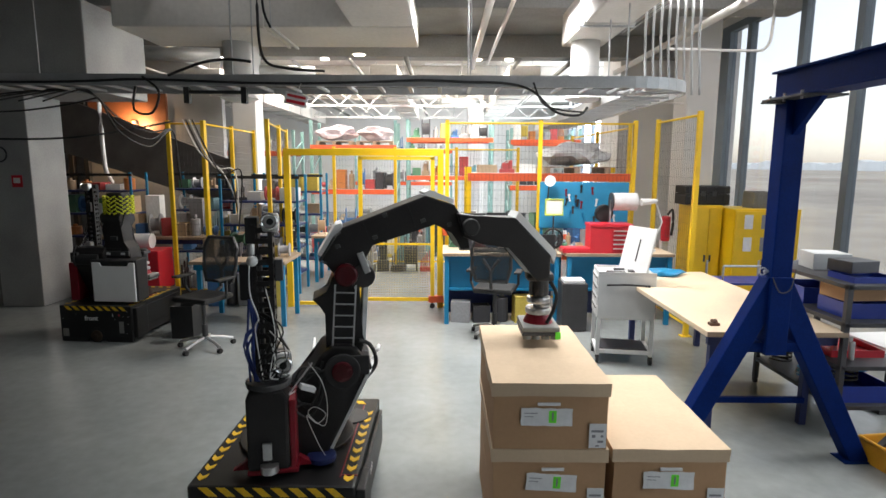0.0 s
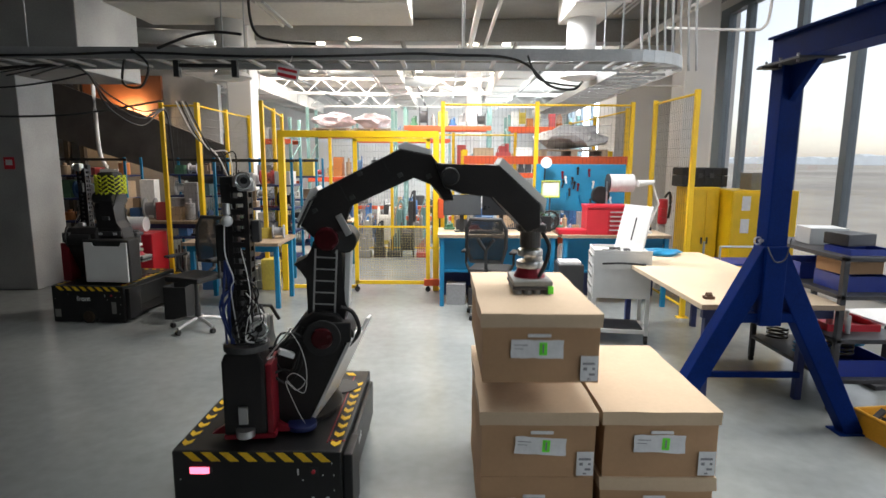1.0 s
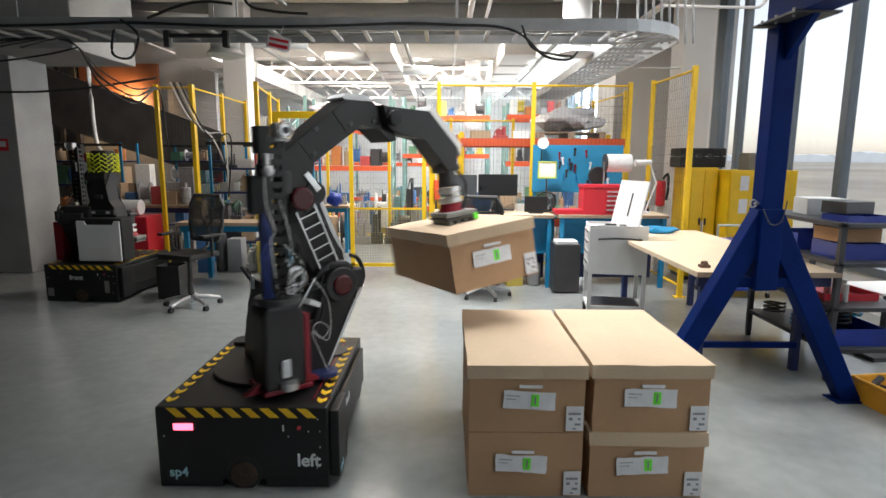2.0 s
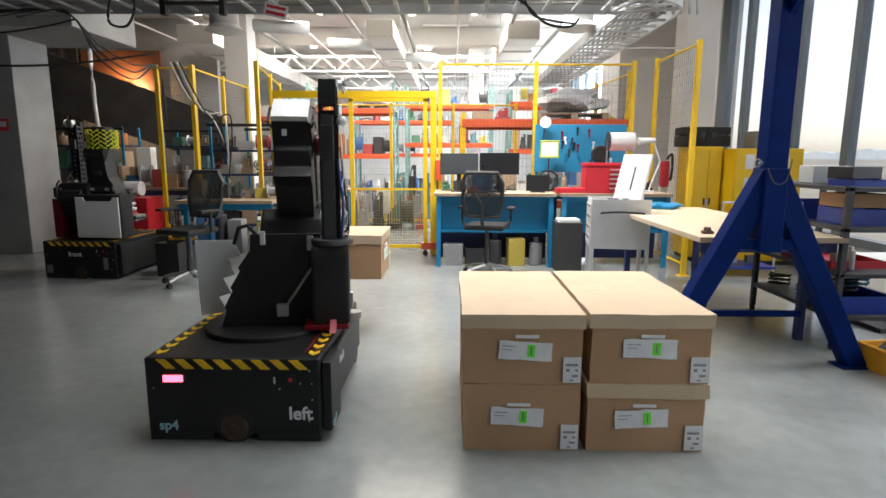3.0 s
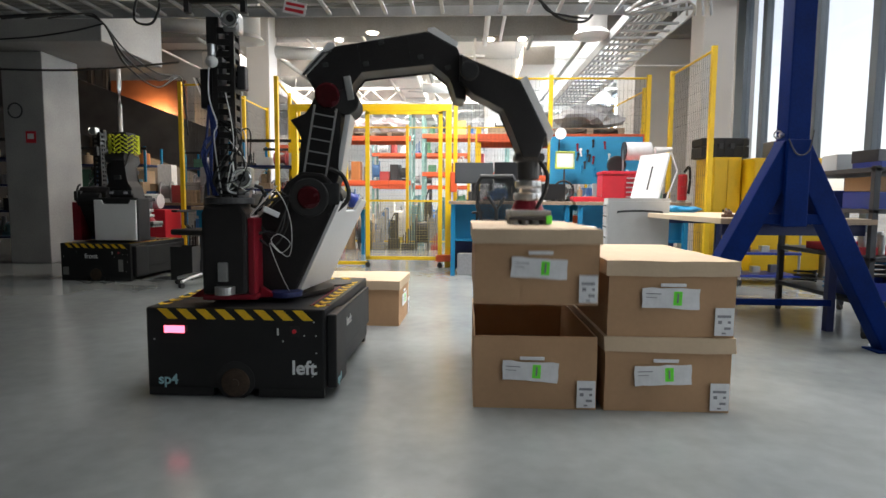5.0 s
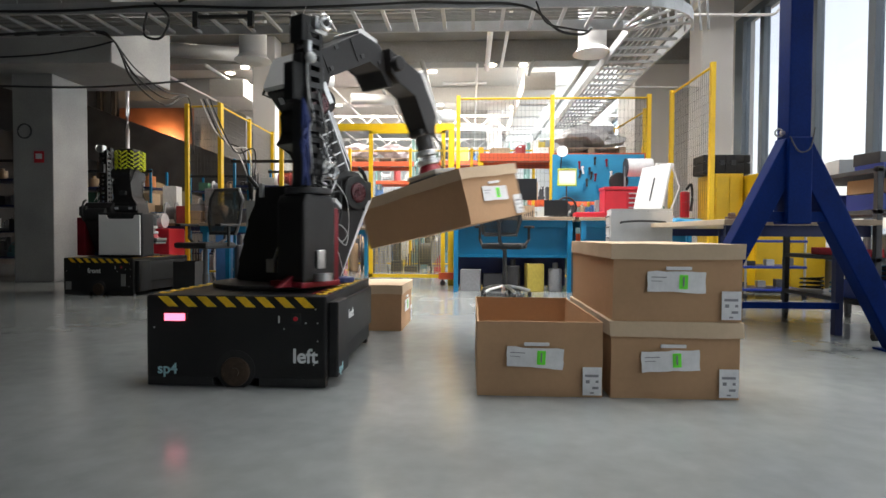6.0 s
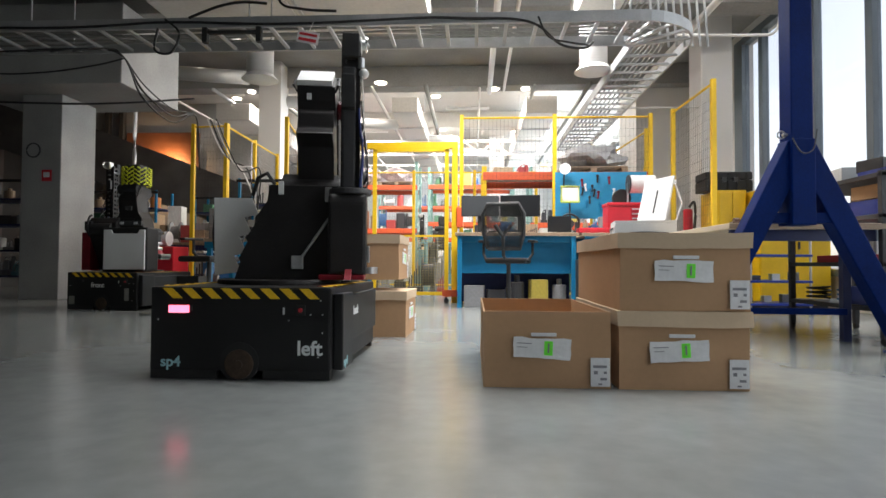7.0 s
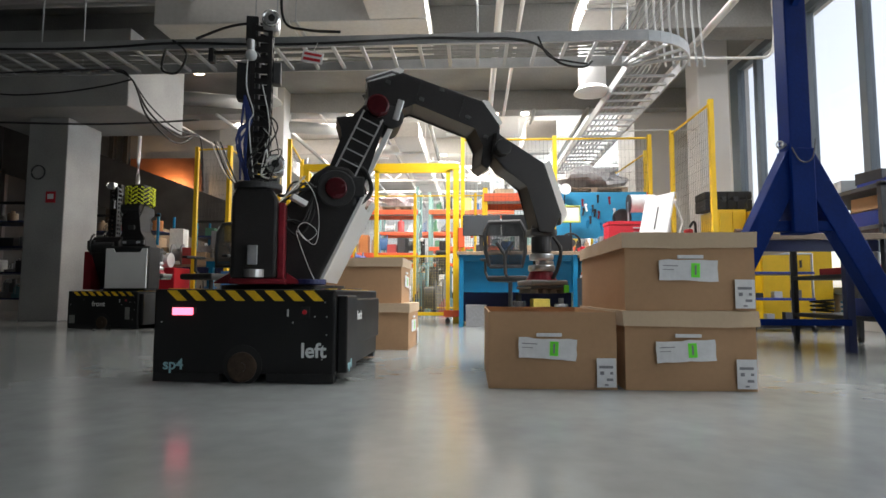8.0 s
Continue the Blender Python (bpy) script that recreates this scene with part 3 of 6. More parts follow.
    teeth = [(0.42, 0.02), (0.43, 0.50), (0.20, 0.50), (0.16, 0.40), (0.25, 0.38), (0.20, 0.28), (0.28, 0.26), (0.23, 0.16), (0.31, 0.14), (0.26, 0.04)]
    part("toothed_panel", S().prism(teeth, 0.0, 0.012, 0.002, pose(0.11, 0, z, 0, 0, 90)), WHITE, tu, "white saw-toothed side panel")
    back = [(-0.36, 0), (0.25, 0), (0.21, 0.10), (0.23, 0.12), (0.17, 0.22), (0.19, 0.24), (0.12, 0.34), (0.14, 0.36), (0.06, 0.46), (0.06, 0.56), (-0.35, 0.56)]
    part("rear_cover", S().prism(back, 0.0, 0.03, 0.006, pose(-0.075, 0, z, 0, 0, 90)), BLACK, tu, "black stepped rear cover")
    part("rear_strut", S().tube([(-0.13, -0.12, z + 0.10), (-0.15, -0.34, z + 0.42)], 0.009, 8).box(-0.14, -0.11, -0.15, -0.08, z + 0.06, z + 0.14, 0.006), SILVER, tu, "bare metal rear strut")
    part("rear_latch", S().box(-0.125, -0.106, -0.03, 0.0, z + 0.50, z + 0.58, 0.004), LIGHTGREY, tu)
    part("rear_fitting", S().box(-0.125, -0.106, -0.31, -0.27, z + 0.46, z + 0.55, 0.006), SILVER, tu)
    part("rear_rail", S().tube([(-0.12, 0.02, z + 0.56), (-0.15, 0.06, z + 0.62), (-0.1, 0.12, z + 0.6), (-0.06, 0.16, z + 0.5)], 0.012, 8), CABLE, tu)
    part("shoulder_cap", S().cyl((J1[0], OFF - 0.20, J1[1]), (J1[0], OFF - 0.235, J1[1]), 0.062, seg=32, bevel=0.012), REDCAP, tu, "dark red joint cap")
    part("joint_cap", S().cyl((J1[0], OFF - 0.2, J1[1]), (J1[0], OFF - 0.222, J1[1]), 0.105, seg=32, bevel=0.008), BLACKMATT, tu)
    part("gearbox", S().cyl((J1[0] + 0.10, OFF - 0.16, J1[1] - 0.01), (J1[0] + 0.10, OFF + 0.16, J1[1] - 0.01), 0.075, seg=20, bevel=0.01).box(J1[0] + 0.04, J1[0] + 0.16, OFF - 0.19, OFF - 0.1, J1[1] - 0.04, J1[1] + 0.08, 0.01), BLACKMATT, tu)
    part("loom", S().tube(curve_pts([(0.10, OFF - 0.21, z + 0.60), (0.17, OFF - 0.24, z + 0.50), (0.20, OFF - 0.235, z + 0.36), (0.18, OFF - 0.23, z + 0.22), (0.09, OFF - 0.23, z + 0.30), (0.13, OFF - 0.23, z + 0.34), (0.19, OFF - 0.23, z + 0.29), (0.14, OFF - 0.235, z + 0.24), (0.08, OFF - 0.23, z + 0.29), (0.14, OFF - 0.23, z + 0.12), (0.18, OFF - 0.22, z + 0.03)], 6), 0.002), WIRE, tu, "loose white cable loop")
    rr = random.Random(5)
    for k in range(7):
        x, zz = rr.uniform(-0.02, 0.1), rr.uniform(0.3, 0.5)
        part("hose", S().tube(curve_pts([(cx + 0.1, cy + rr.uniform(-0.02, 0.1), z + zz), (x, OFF - 0.21, z + zz + rr.uniform(-0.12, 0.05)), (x + 0.08, OFF - 0.2, z + zz + rr.uniform(0.0, 0.16)), (0.2 + rr.uniform(-0.04, 0.05), OFF - 0.19, z + rr.uniform(0.45, 0.6))], 6), rr.uniform(0.004, 0.009), 6), CABLE, tu)
    part("elbow_hose", S().tube(curve_pts([(J1[0] + 0.1, OFF - 0.17, J1[1] - 0.1), (J1[0] + 0.2, OFF - 0.12, J1[1] + 0.0), (J1[0] + 0.17, OFF - 0.12, J1[1] + 0.12), (J1[0] + 0.1, OFF - 0.14, J1[1] + 0.16)]), 0.013), CABLE, tu)
    part("junction_box", S().box(-0.045, 0.045, -0.025, 0.025, -0.015, 0.015, 0.005, pose(0.09, OFF - 0.23, z + 0.46, 0, 25, 20)), LIGHTGREY, tu, "small white junction box")
    part("strut", S().tube([(0.02, OFF - 0.22, z + 0.44), (-0.02, OFF - 0.26, z + 0.43), (0.12, OFF - 0.21, z + 0.60)], 0.005), SILVER, tu)
    part("front_fitting", S().cyl((0.16, OFF - 0.2, z + 0.0), (0.16, OFF - 0.2, z + 0.03), 0.085, seg=24, bevel=0.006), NAVY, tu)
    # upper link, drawn along +x
    up = part("upper_link", S().prism([(-0.05, -0.09), (0.16, -0.13), (0.22, -0.10), (0.50, -0.08), (0.56, -0.07), (0.60, 0.0), (0.54, 0.08), (0.44, 0.10), (0.40, 0.19), (0.32, 0.10), (0.0, 0.09)], -0.115, 0.115, 0.012), BLACK, rob, "black upper arm link")
    rails = S().box(0.08, 0.50, -0.152, -0.142, 0.055, 0.065).box(0.08, 0.50, -0.152, -0.142, -0.065, -0.055)
    for k in range(6):
        rails.box(0.11 + k * 0.068, 0.117 + k * 0.068, -0.15, -0.144, -0.055, 0.055)
    rails.box(0.10, 0.108, -0.15, -0.13, 0.05, 0.06).box(0.48, 0.488, -0.15, -0.13, -0.06, -0.05)
    part("ladder_rail", rails, SILVER, up, "bare aluminium cable ladder")
    part("side_panel", S().box(0.14, 0.50, -0.11, 0.11, -0.135, -0.105, 0.005), LIGHTGREY, up, "grey side panel")
    part("elbow_cap", S().cyl((L2, -0.13, 0), (L2, -0.175, 0), 0.068, seg=32, bevel=0.014), REDCAP, up, "dark red joint cap")
    part("elbow_motor", S().cyl((L2 - 0.01, -0.13, -0.10), (L2 - 0.01, 0.13, -0.10), 0.07, seg=24, bevel=0.01), BLACKMATT, up)
    # forearm, drawn along +x
    out = [(-0.10, 0.13), (0.08, 0.26), (0.60, 0.262), (0.745, 0.15), (0.77, 0.03), (0.745, -0.14), (0.69, -0.12), (0.68, 0.0), (0.60, 0.09), (0.20, 0.11), (0.10, 0.02), (0.06, -0.09), (-0.03, -0.09), (-0.06, 0.05)]
    fo = part("forearm", S().prism(out, -0.12, 0.12, 0.01), BLACK, rob, "black boxed forearm")
    cov = S().prism([(-0.09, 0.138), (0.083, 0.262), (0.083, 0.285), (0.05, 0.29), (-0.11, 0.165)], -0.10, 0.12)
    part("forearm_cover", S().prism([(0.602, 0.264), (0.742, 0.155), (0.758, 0.178), (0.64, 0.282), (0.602, 0.28)], -0.10, 0.12), WHITE, fo, "white top cover")
    part("forearm_cover", cov, WHITE, fo, "white top cover")
    part("seam", S().box(0.20, 0.208, -0.124, -0.119, 0.12, 0.255), BLACKMATT, fo)
    part("seam", S().box(0.48, 0.488, -0.124, -0.119, 0.11, 0.255), BLACKMATT, fo)
    for x, zz in ((0.0, 0.17), (0.22, 0.14), (0.32, 0.24), (0.52, 0.13), (0.66, 0.05)):
        part("cable_clip", S().box(x, x + 0.03, -0.127, -0.119, zz - 0.012, zz + 0.012, 0.003), DARKGREY, fo)
    # grab rails and lamps on the forearm's back end
    for sy in (-1, 1):
        part("grab_rail", S().tube([(-0.08, sy * 0.12, 0.10), (-0.11, sy * 0.14, 0.13), (0.02, sy * 0.14, 0.23), (0.06, sy * 0.12, 0.24)], 0.008, 6), BLACKMATT, fo)
    part("marker", S().box(-0.086, -0.07, 0.03, 0.06, 0.05, 0.09, 0.003), LIGHTGREY, fo)
    part("bracket", S().box(0.10, 0.14, -0.135, -0.12, -0.04, 0.09, 0.006), SILVER, fo, "white metal bracket")
    # outer arm, drawn with its line from joint to wrist along +x
    a = radians(52)
    raw = [(-0.05, 0.10), (0.08, 0.03), (0.285, -0.035), (0.44, -0.33), (0.395, -0.46), (0.31, -0.46), (0.20, -0.19), (0.03, -0.12), (-0.05, -0.05)]
    rot = [(x * math.cos(a) - y * math.sin(a), x * math.sin(a) + y * math.cos(a)) for x, y in raw]
    ou = part("outer_arm", S().prism(rot, -0.088, 0.088, 0.01), BLACK, rob, "black bent outer arm")
    raw = [(0.285, -0.033), (0.442, -0.33), (0.445, -0.39), (0.482, -0.32), (0.318, -0.008)]
    rot = [(x * math.cos(a) - y * math.sin(a), x * math.sin(a) + y * math.cos(a)) for x, y in raw]
    part("outer_cover", S().prism(rot, -0.08, 0.085), WHITE, ou, "white outer cover")
    part("pivot_cap", S().cyl((0, -0.135, 0), (0, 0.135, 0), 0.05, seg=24, bevel=0.01), BLACKMATT, ou)
    # gripper, hanging from the wrist
    gr = part("gripper", S().cyl((0, 0, 0.06), (0, 0, -0.12), 0.062, seg=24, bevel=0.015).box(-0.085, 0.085, -0.07, 0.07, -0.02, 0.03, 0.02), DARKGREY, rob, "dark wrist with vacuum gripper")
    part("wrist_ring", S().cyl((0, 0, -0.125), (0, 0, -0.165), 0.075, seg=28, bevel=0.01).cyl((0, 0, -0.195), (0, 0, -0.235), 0.082, seg=28, bevel=0.01).cyl((0.02, 0, -0.17), (0.02, 0, -0.19), 0.055, seg=20), SILVER, gr, "silver wrist rings")
    part("wrist_hose", S().tube(curve_pts([(0.06, -0.05, -0.02), (0.10, -0.07, -0.10), (0.08, -0.08, -0.2), (0.04, -0.09, -0.28)]), 0.012), CABLE, gr)
    part("red_ring", S().cyl((0, 0, -0.235), (0, 0, -0.29), 0.07, 0.095, seg=28), RED, gr, "dark red clamp ring")
    part("gripper_plate", S().box(-0.115, 0.115, -0.15, 0.15, -0.325, -0.29, 0.012), RUBBER, gr, "grey suction plate")
    part("foam_edge", S().box(-0.117, 0.117, -0.152, 0.152, -0.345, -0.327, 0.006), DARKGREY, gr)
    cup = link_mesh("suction_cup", S().cyl((0, 0, 0.026), (0, 0, 0), 0.018, 0.026, seg=14), RUBBER)
    for i in range(4):
        for j in range(5):
            ob = new("suction_cup", cup)
            ob.parent = gr
            ob.matrix_basis = pose(-0.085 + i * 0.057, -0.12 + j * 0.06, -GL)
    part("green_tag", S().box(0.085, 0.118, -0.155, -0.145, -0.365, -0.32, 0.003), GREEN, gr)
    return [tu, up, fo, ou, gr]


def arm_poses(yaw, lx, zg, a2, gyaw, tilt):
    """Poses of turret, upper link, forearm, outer arm and gripper in the robot's space."""
    a2 = radians(a2)
    j2 = (J1[0] + L2 * math.cos(a2), J1[1] + L2 * math.sin(a2))
    wx, wz = lx, zg + GL
    d = min(math.hypot(wx - j2[0], wz - j2[1]), L3 + L4 - 0.01)
    base = math.atan2(wz - j2[1], wx - j2[0])
    a3 = base + math.acos(max(-1, min(1, (L3 * L3 + d * d - L4 * L4) / (2 * L3 * d))))
    j3 = (j2[0] + L3 * math.cos(a3), j2[1] + L3 * math.sin(a3))
    w = (j2[0] + d * math.cos(base), j2[1] + d * math.sin(base))
    a4 = math.atan2(w[1] - j3[1], w[0] - j3[0])
    T = pose(0, 0, 0, 0, 0, yaw)
    arm = [T @ pose(x, o, z, 0, -math.degrees(a), 0) for (x, z), a, o in ((J1, a2, OFF), (j2, a3, OFF), (j3, a4, WOFF))]
    p = T @ Vector((w[0], WOFF, w[1]))
    return [T, *arm, Matrix.Translation(p) @ pose(0, 0, 0, 0, tilt, 0) @ pose(0, 0, 0, 0, 0, gyaw)]


robot_main, base_main = robot("black mobile robot with a bent boxed arm and suction gripper", pose(-0.793, 3.6, 0))
letters("left", 0.10, LETTER, base_main, pose(0.292, -0.602, 0.13, 90))
letters("sp4", 0.075, LETTERBLUE, base_main, pose(-0.405, -0.602, 0.066, 90))
letters("back", 0.07, LETTER, base_main, pose(0.4945, -0.22, 0.30, 90, 0, 90))
letters("sp4", 0.06, LETTERBLUE, base_main, pose(0.519, -0.55, 0.07, 90, 0, 90))
parts_main = turret(robot_main)
robot_left = copy_thing(robot_main, pose(-4.17, 7.55, 0, 0, 0, -3))
robot_far = copy_thing(robot_main, pose(-0.6, 15.4, 0))
tagged(robot_left, "parked black robot with its arm folded up beside a column")
tagged(robot_far, "distant black robot beyond the yellow gate")
for rb in (robot_left, robot_far):
    for ch in rb.children:
        if ch.name.startswith("base"):
            for c in list(ch.children):
                if c.name.startswith(("lettering", "status_lamp")):
                    bpy.data.objects.remove(c)
            letters("front", 0.085, LETTER, ch, pose(-0.14, -0.604, 0.28, 90))
    kids = {c.name.split(".")[0]: c for c in rb.children}
    T = pose(0, 0, 0, 0, 0, -90)
    kids["turret"].matrix_basis = T
    o = 0.12
    kids["upper_link"].matrix_basis = T @ pose(J1[0] - 0.06, o, J1[1] - 0.05, 0, -95, 0)
    kids["forearm"].matrix_basis = T @ pose(0.10, o, 1.52, 0, 100, 0)
    kids["outer_arm"].matrix_basis = T @ pose(-0.03, o, 0.80, 0, -60, 0)
    kids["gripper"].matrix_basis = T @ pose(-0.30, o, 1.0, 0, 0, 0)
    for c in [c for k in ("upper_link", "forearm", "outer_arm") for c in kids[k].children]:
        if c.name.startswith(("forearm_cover", "outer_cover", "side_panel", "ladder_rail", "bracket")):
            bpy.data.objects.remove(c)
    for c in list(kids["turret"].children):
        if c.name.startswith(("shoulder_plate", "loom", "toothed_panel", "hose", "strut", "junction_box")):
            bpy.data.objects.remove(c)
for rb in (robot_left, robot_far):
    part("front_box", S().box(-0.07, 0.49, -0.46, -0.22, 0.49, 1.03, 0.02), BLACKMATT, rb, "black box behind the white panel")
    part("front_panel", S().prism([(-0.06, 0.50), (0.49, 0.50), (0.49, 1.0), (0.42, 1.0), (0.40, 0.945), (0.06, 0.945), (0.04, 1.0), (-0.06, 1.0)], -0.51, -0.49, 0.006), WHITE, rb, "large white front panel")
    part("panel_frame", S().tube([(-0.075, -0.485, 0.5), (-0.075, -0.485, 1.02), (0.505, -0.485, 1.02), (0.505, -0.485, 0.5)], 0.012, 6), BLACKMATT, rb)
    part("arm_tower", S().prism([(0.0, 1.0), (0.36, 1.0), (0.33, 1.16), (0.26, 1.24), (0.23, 1.60), (0.06, 1.60), (0.06, 1.24), (-0.02, 1.16)], -0.34, -0.10, 0.015), BLACK, rb, "folded black arm tower")
    part("arm_bracket", S().box(0.02, 0.34, -0.36, -0.335, 1.06, 1.12, 0.008).box(0.11, 0.20, -0.362, -0.335, 1.26, 1.31, 0.006), DARKGREY, rb)
    part("tower_label", S().box(0.05, 0.10, -0.367, -0.362, 1.075, 1.105), LIGHTGREY, rb)
    part("tower_label", S().box(0.24, 0.29, -0.367, -0.362, 1.075, 1.105), LIGHTGREY, rb)
    part("tower_head", S().box(0.05, 0.27, -0.31, -0.10, 1.601, 1.86, 0.04), BLACKMATT, rb)
    part("side_plate", S().box(-0.435, -0.36, -0.604, -0.601, 0.07, 0.17), RUBBER, rb, "grey scuffed plate")
    part("side_plate", S().box(0.30, 0.36, -0.604, -0.601, 0.12, 0.27), RUBBER, rb, "grey scuffed plate")
    part("red_mast_box", S().box(-0.44, -0.33, -0.40, -0.22, 0.485, 0.97, 0.01), RED, rb, "dark red mast housing")
net = S()
for k in range(9):
    for j in range(14):
        a = 2 * math.pi * j / 14
        net.box(-0.02, 0.02, -0.008, 0.008, -0.008, 0.008, 0, pose(0.17 * math.cos(a + 0.2 * (k % 2)), 0.17 * math.sin(a + 0.2 * (k % 2)), k * 0.026, 0, 25 * (-1) ** (j + k), math.degrees(a) + 90))
solo("safety_net", net, NET, "yellow plastic net wrapped round a robot joint", "net", pose(-4.02, 7.335, 1.60))


# ---------------- moving ----------------
def track(keys):
    """A smooth line through (seconds, value) rows that never overshoots."""
    ts, vs = [k[0] for k in keys], [k[1] for k in keys]
    n = len(ts)
    h = [ts[i + 1] - ts[i] for i in range(n - 1)]
    d = [(vs[i + 1] - vs[i]) / h[i] for i in range(n - 1)]
    m = [0.0] * n
    for i in range(1, n - 1):
        if d[i - 1] * d[i] > 0:
            m[i] = 2 / (1 / d[i - 1] + 1 / d[i])

    def at(t):
        i = max(0, min(n - 2, sum(t >= x for x in ts) - 1))
        s = max(0, min(1, (t - ts[i]) / h[i]))
        return (2 * s ** 3 - 3 * s * s + 1) * vs[i] + (s ** 3 - 2 * s * s + s) * h[i] * m[i] + (3 * s * s - 2 * s ** 3) * vs[i + 1] + (s ** 3 - s * s) * h[i] * m[i + 1]
    return at


YAW = track([(0, 11), (0.35, 6), (0.6, 5), (1.55, 6), (1.7, 10), (1.9, 25), (2.15, 60), (2.4, 84), (2.65, 98.8), (3.05, 98.8), (3.2, 85), (3.3, 68), (3.4, 49), (3.5, 33), (3.6, 19), (3.7, 12), (3.85, 7), (4.1, 5), (4.8, 5), (5.4, 8), (5.6, 18), (5.8, 35), (5.9, 47), (6.0, 58), (6.1, 70), (6.2, 80), (6.3, 88), (6.45, 98.8), (7.0, 98.8), (7.1, 89), (7.2, 74), (7.3, 58), (7.4, 41), (7.5, 27), (7.6, 19), (7.75, 16), (8, 15)])
REACH = track([(0, 1.53), (0.5, 1.51), (1.5, 1.51), (1.7, 1.43), (2.0, 1.18), (2.4, 1.25), (2.65, 1.467), (3.05, 1.467), (3.2, 1.2), (3.35, 0.98), (3.5, 0.94), (3.6, 1.2), (3.7, 1.44), (3.85, 1.5), (4.0, 1.51), (4.8, 1.51), (5.3, 1.49), (5.6, 1.42), (5.8, 1.26), (6.0, 1.13), (6.2, 1.24), (6.4, 1.45), (6.5, 1.467), (7.02, 1.467), (7.2, 1.42), (7.3, 1.45), (7.5, 1.66), (7.6, 1.6), (8, 1.555)])
Z1, Z2 = 3 * BH + 0.004, 2 * BH + 0.001
HEIGHT = track([(0, Z1 + 0.05), (0.35, Z1), (0.62, Z1), (0.8, Z1 + 0.06), (1.0, Z1 + 0.16), (1.5, Z1 + 0.235), (1.75, Z1 + 0.3), (2.2, Z1 + 0.12), (2.6, 0.93), (2.8, 0.885), (3.06, 0.87), (3.2, 1.02), (3.5, 0.98), (3.65, 0.94), (4.0, 0.89), (4.3, Z2 + 0.02), (4.4, Z2), (4.72, Z2), (5.1, 0.95), (5.4, 1.06), (5.8, 1.07), (6.0, 1.15), (6.2, 1.1), (6.4, 0.93), (6.55, 0.865), (7.02, 0.83), (7.15, 0.95), (7.3, 0.87), (7.5, 0.67), (7.6, 0.56), (8, 0.45)])
LIFT = track([(0, 86.5), (1.6, 87), (2.0, 112), (2.4, 114), (2.8, 101), (3.1, 100), (3.5, 100), (3.7, 89), (4.0, 83.5), (4.5, 76.5), (4.8, 78), (5.3, 86), (5.8, 104), (6.0, 117), (6.3, 110), (6.5, 100), (7.0, 97), (7.3, 84), (7.5, 68), (7.6, 65.5), (8, 65.5)])
GYAW = track([(0, 0), (1.7, 1), (1.9, 12), (2.15, 52), (2.4, 80), (2.65, 90), (3.05, 90), (3.2, 82), (3.4, 45), (3.6, 10), (3.8, 2), (4.2, 0), (5.4, 1), (5.7, 2), (5.8, 8), (5.9, 28), (6.0, 50), (6.1, 66), (6.2, 78), (6.4, 90), (7.0, 90), (7.1, 86), (7.3, 52), (7.5, 22), (7.7, 12), (8, 12)])
TILTING = track([(0, 0), (0.62, 0), (0.8, 1.5), (1.0, 0), (1.6, 0), (1.75, -3), (2.0, -9), (2.3, -2), (2.5, 0), (5.4, 0), (5.6, -2), (5.8, -6), (6.0, -13), (6.1, -9), (6.2, -2), (6.35, 0), (8, 0)])
STEPS = [k / 10 for k in range(81)]


def robot_poses(t):
    return arm_poses(YAW(t), REACH(t), HEIGHT(t), LIFT(t), GYAW(t), TILTING(t))


def carried_rows(start, lift, drop, floor_z):
    """A carton's way: at rest, under the gripper, then a short fall."""
    rows = []
    grip0 = robot_main.matrix_basis @ robot_poses(lift)[4]
    hold = grip0.inverted() @ start
    end = None
    for t in STEPS:
        if t <= lift:
            rows.append((t, start))
        elif t <= drop:
            end = robot_main.matrix_basis @ robot_poses(t)[4] @ hold
            rows.append((t, end))
        else:
            z = max(floor_z, end.translation.z - 4.9 * (t - drop) ** 2)
            m = end.copy()
            m.translation.z = z
            rows.append((t, m))
    return rows


def motions():
    rows = [(t, robot_poses(t)) for t in STEPS]
    for k, ob in enumerate(parts_main):
        walk(ob, [(t, ps[k]) for t, ps in rows])
    walk(carton_top, carried_rows(carton_top.matrix_basis.copy(), 0.6, 3.1, 0.0))
    walk(carton_mid, carried_rows(carton_mid.matrix_basis.copy(), 4.7, 7.0, BH + 0.002))
    walk(robot_far, [(t, pose(x, 15.4, 0)) for t, x in ((0, 4.2), (3.0, 4.2), (4.4, 3.6), (5.2, 0.6), (5.9, -0.55), (6.4, -0.6), (8, -0.6))])


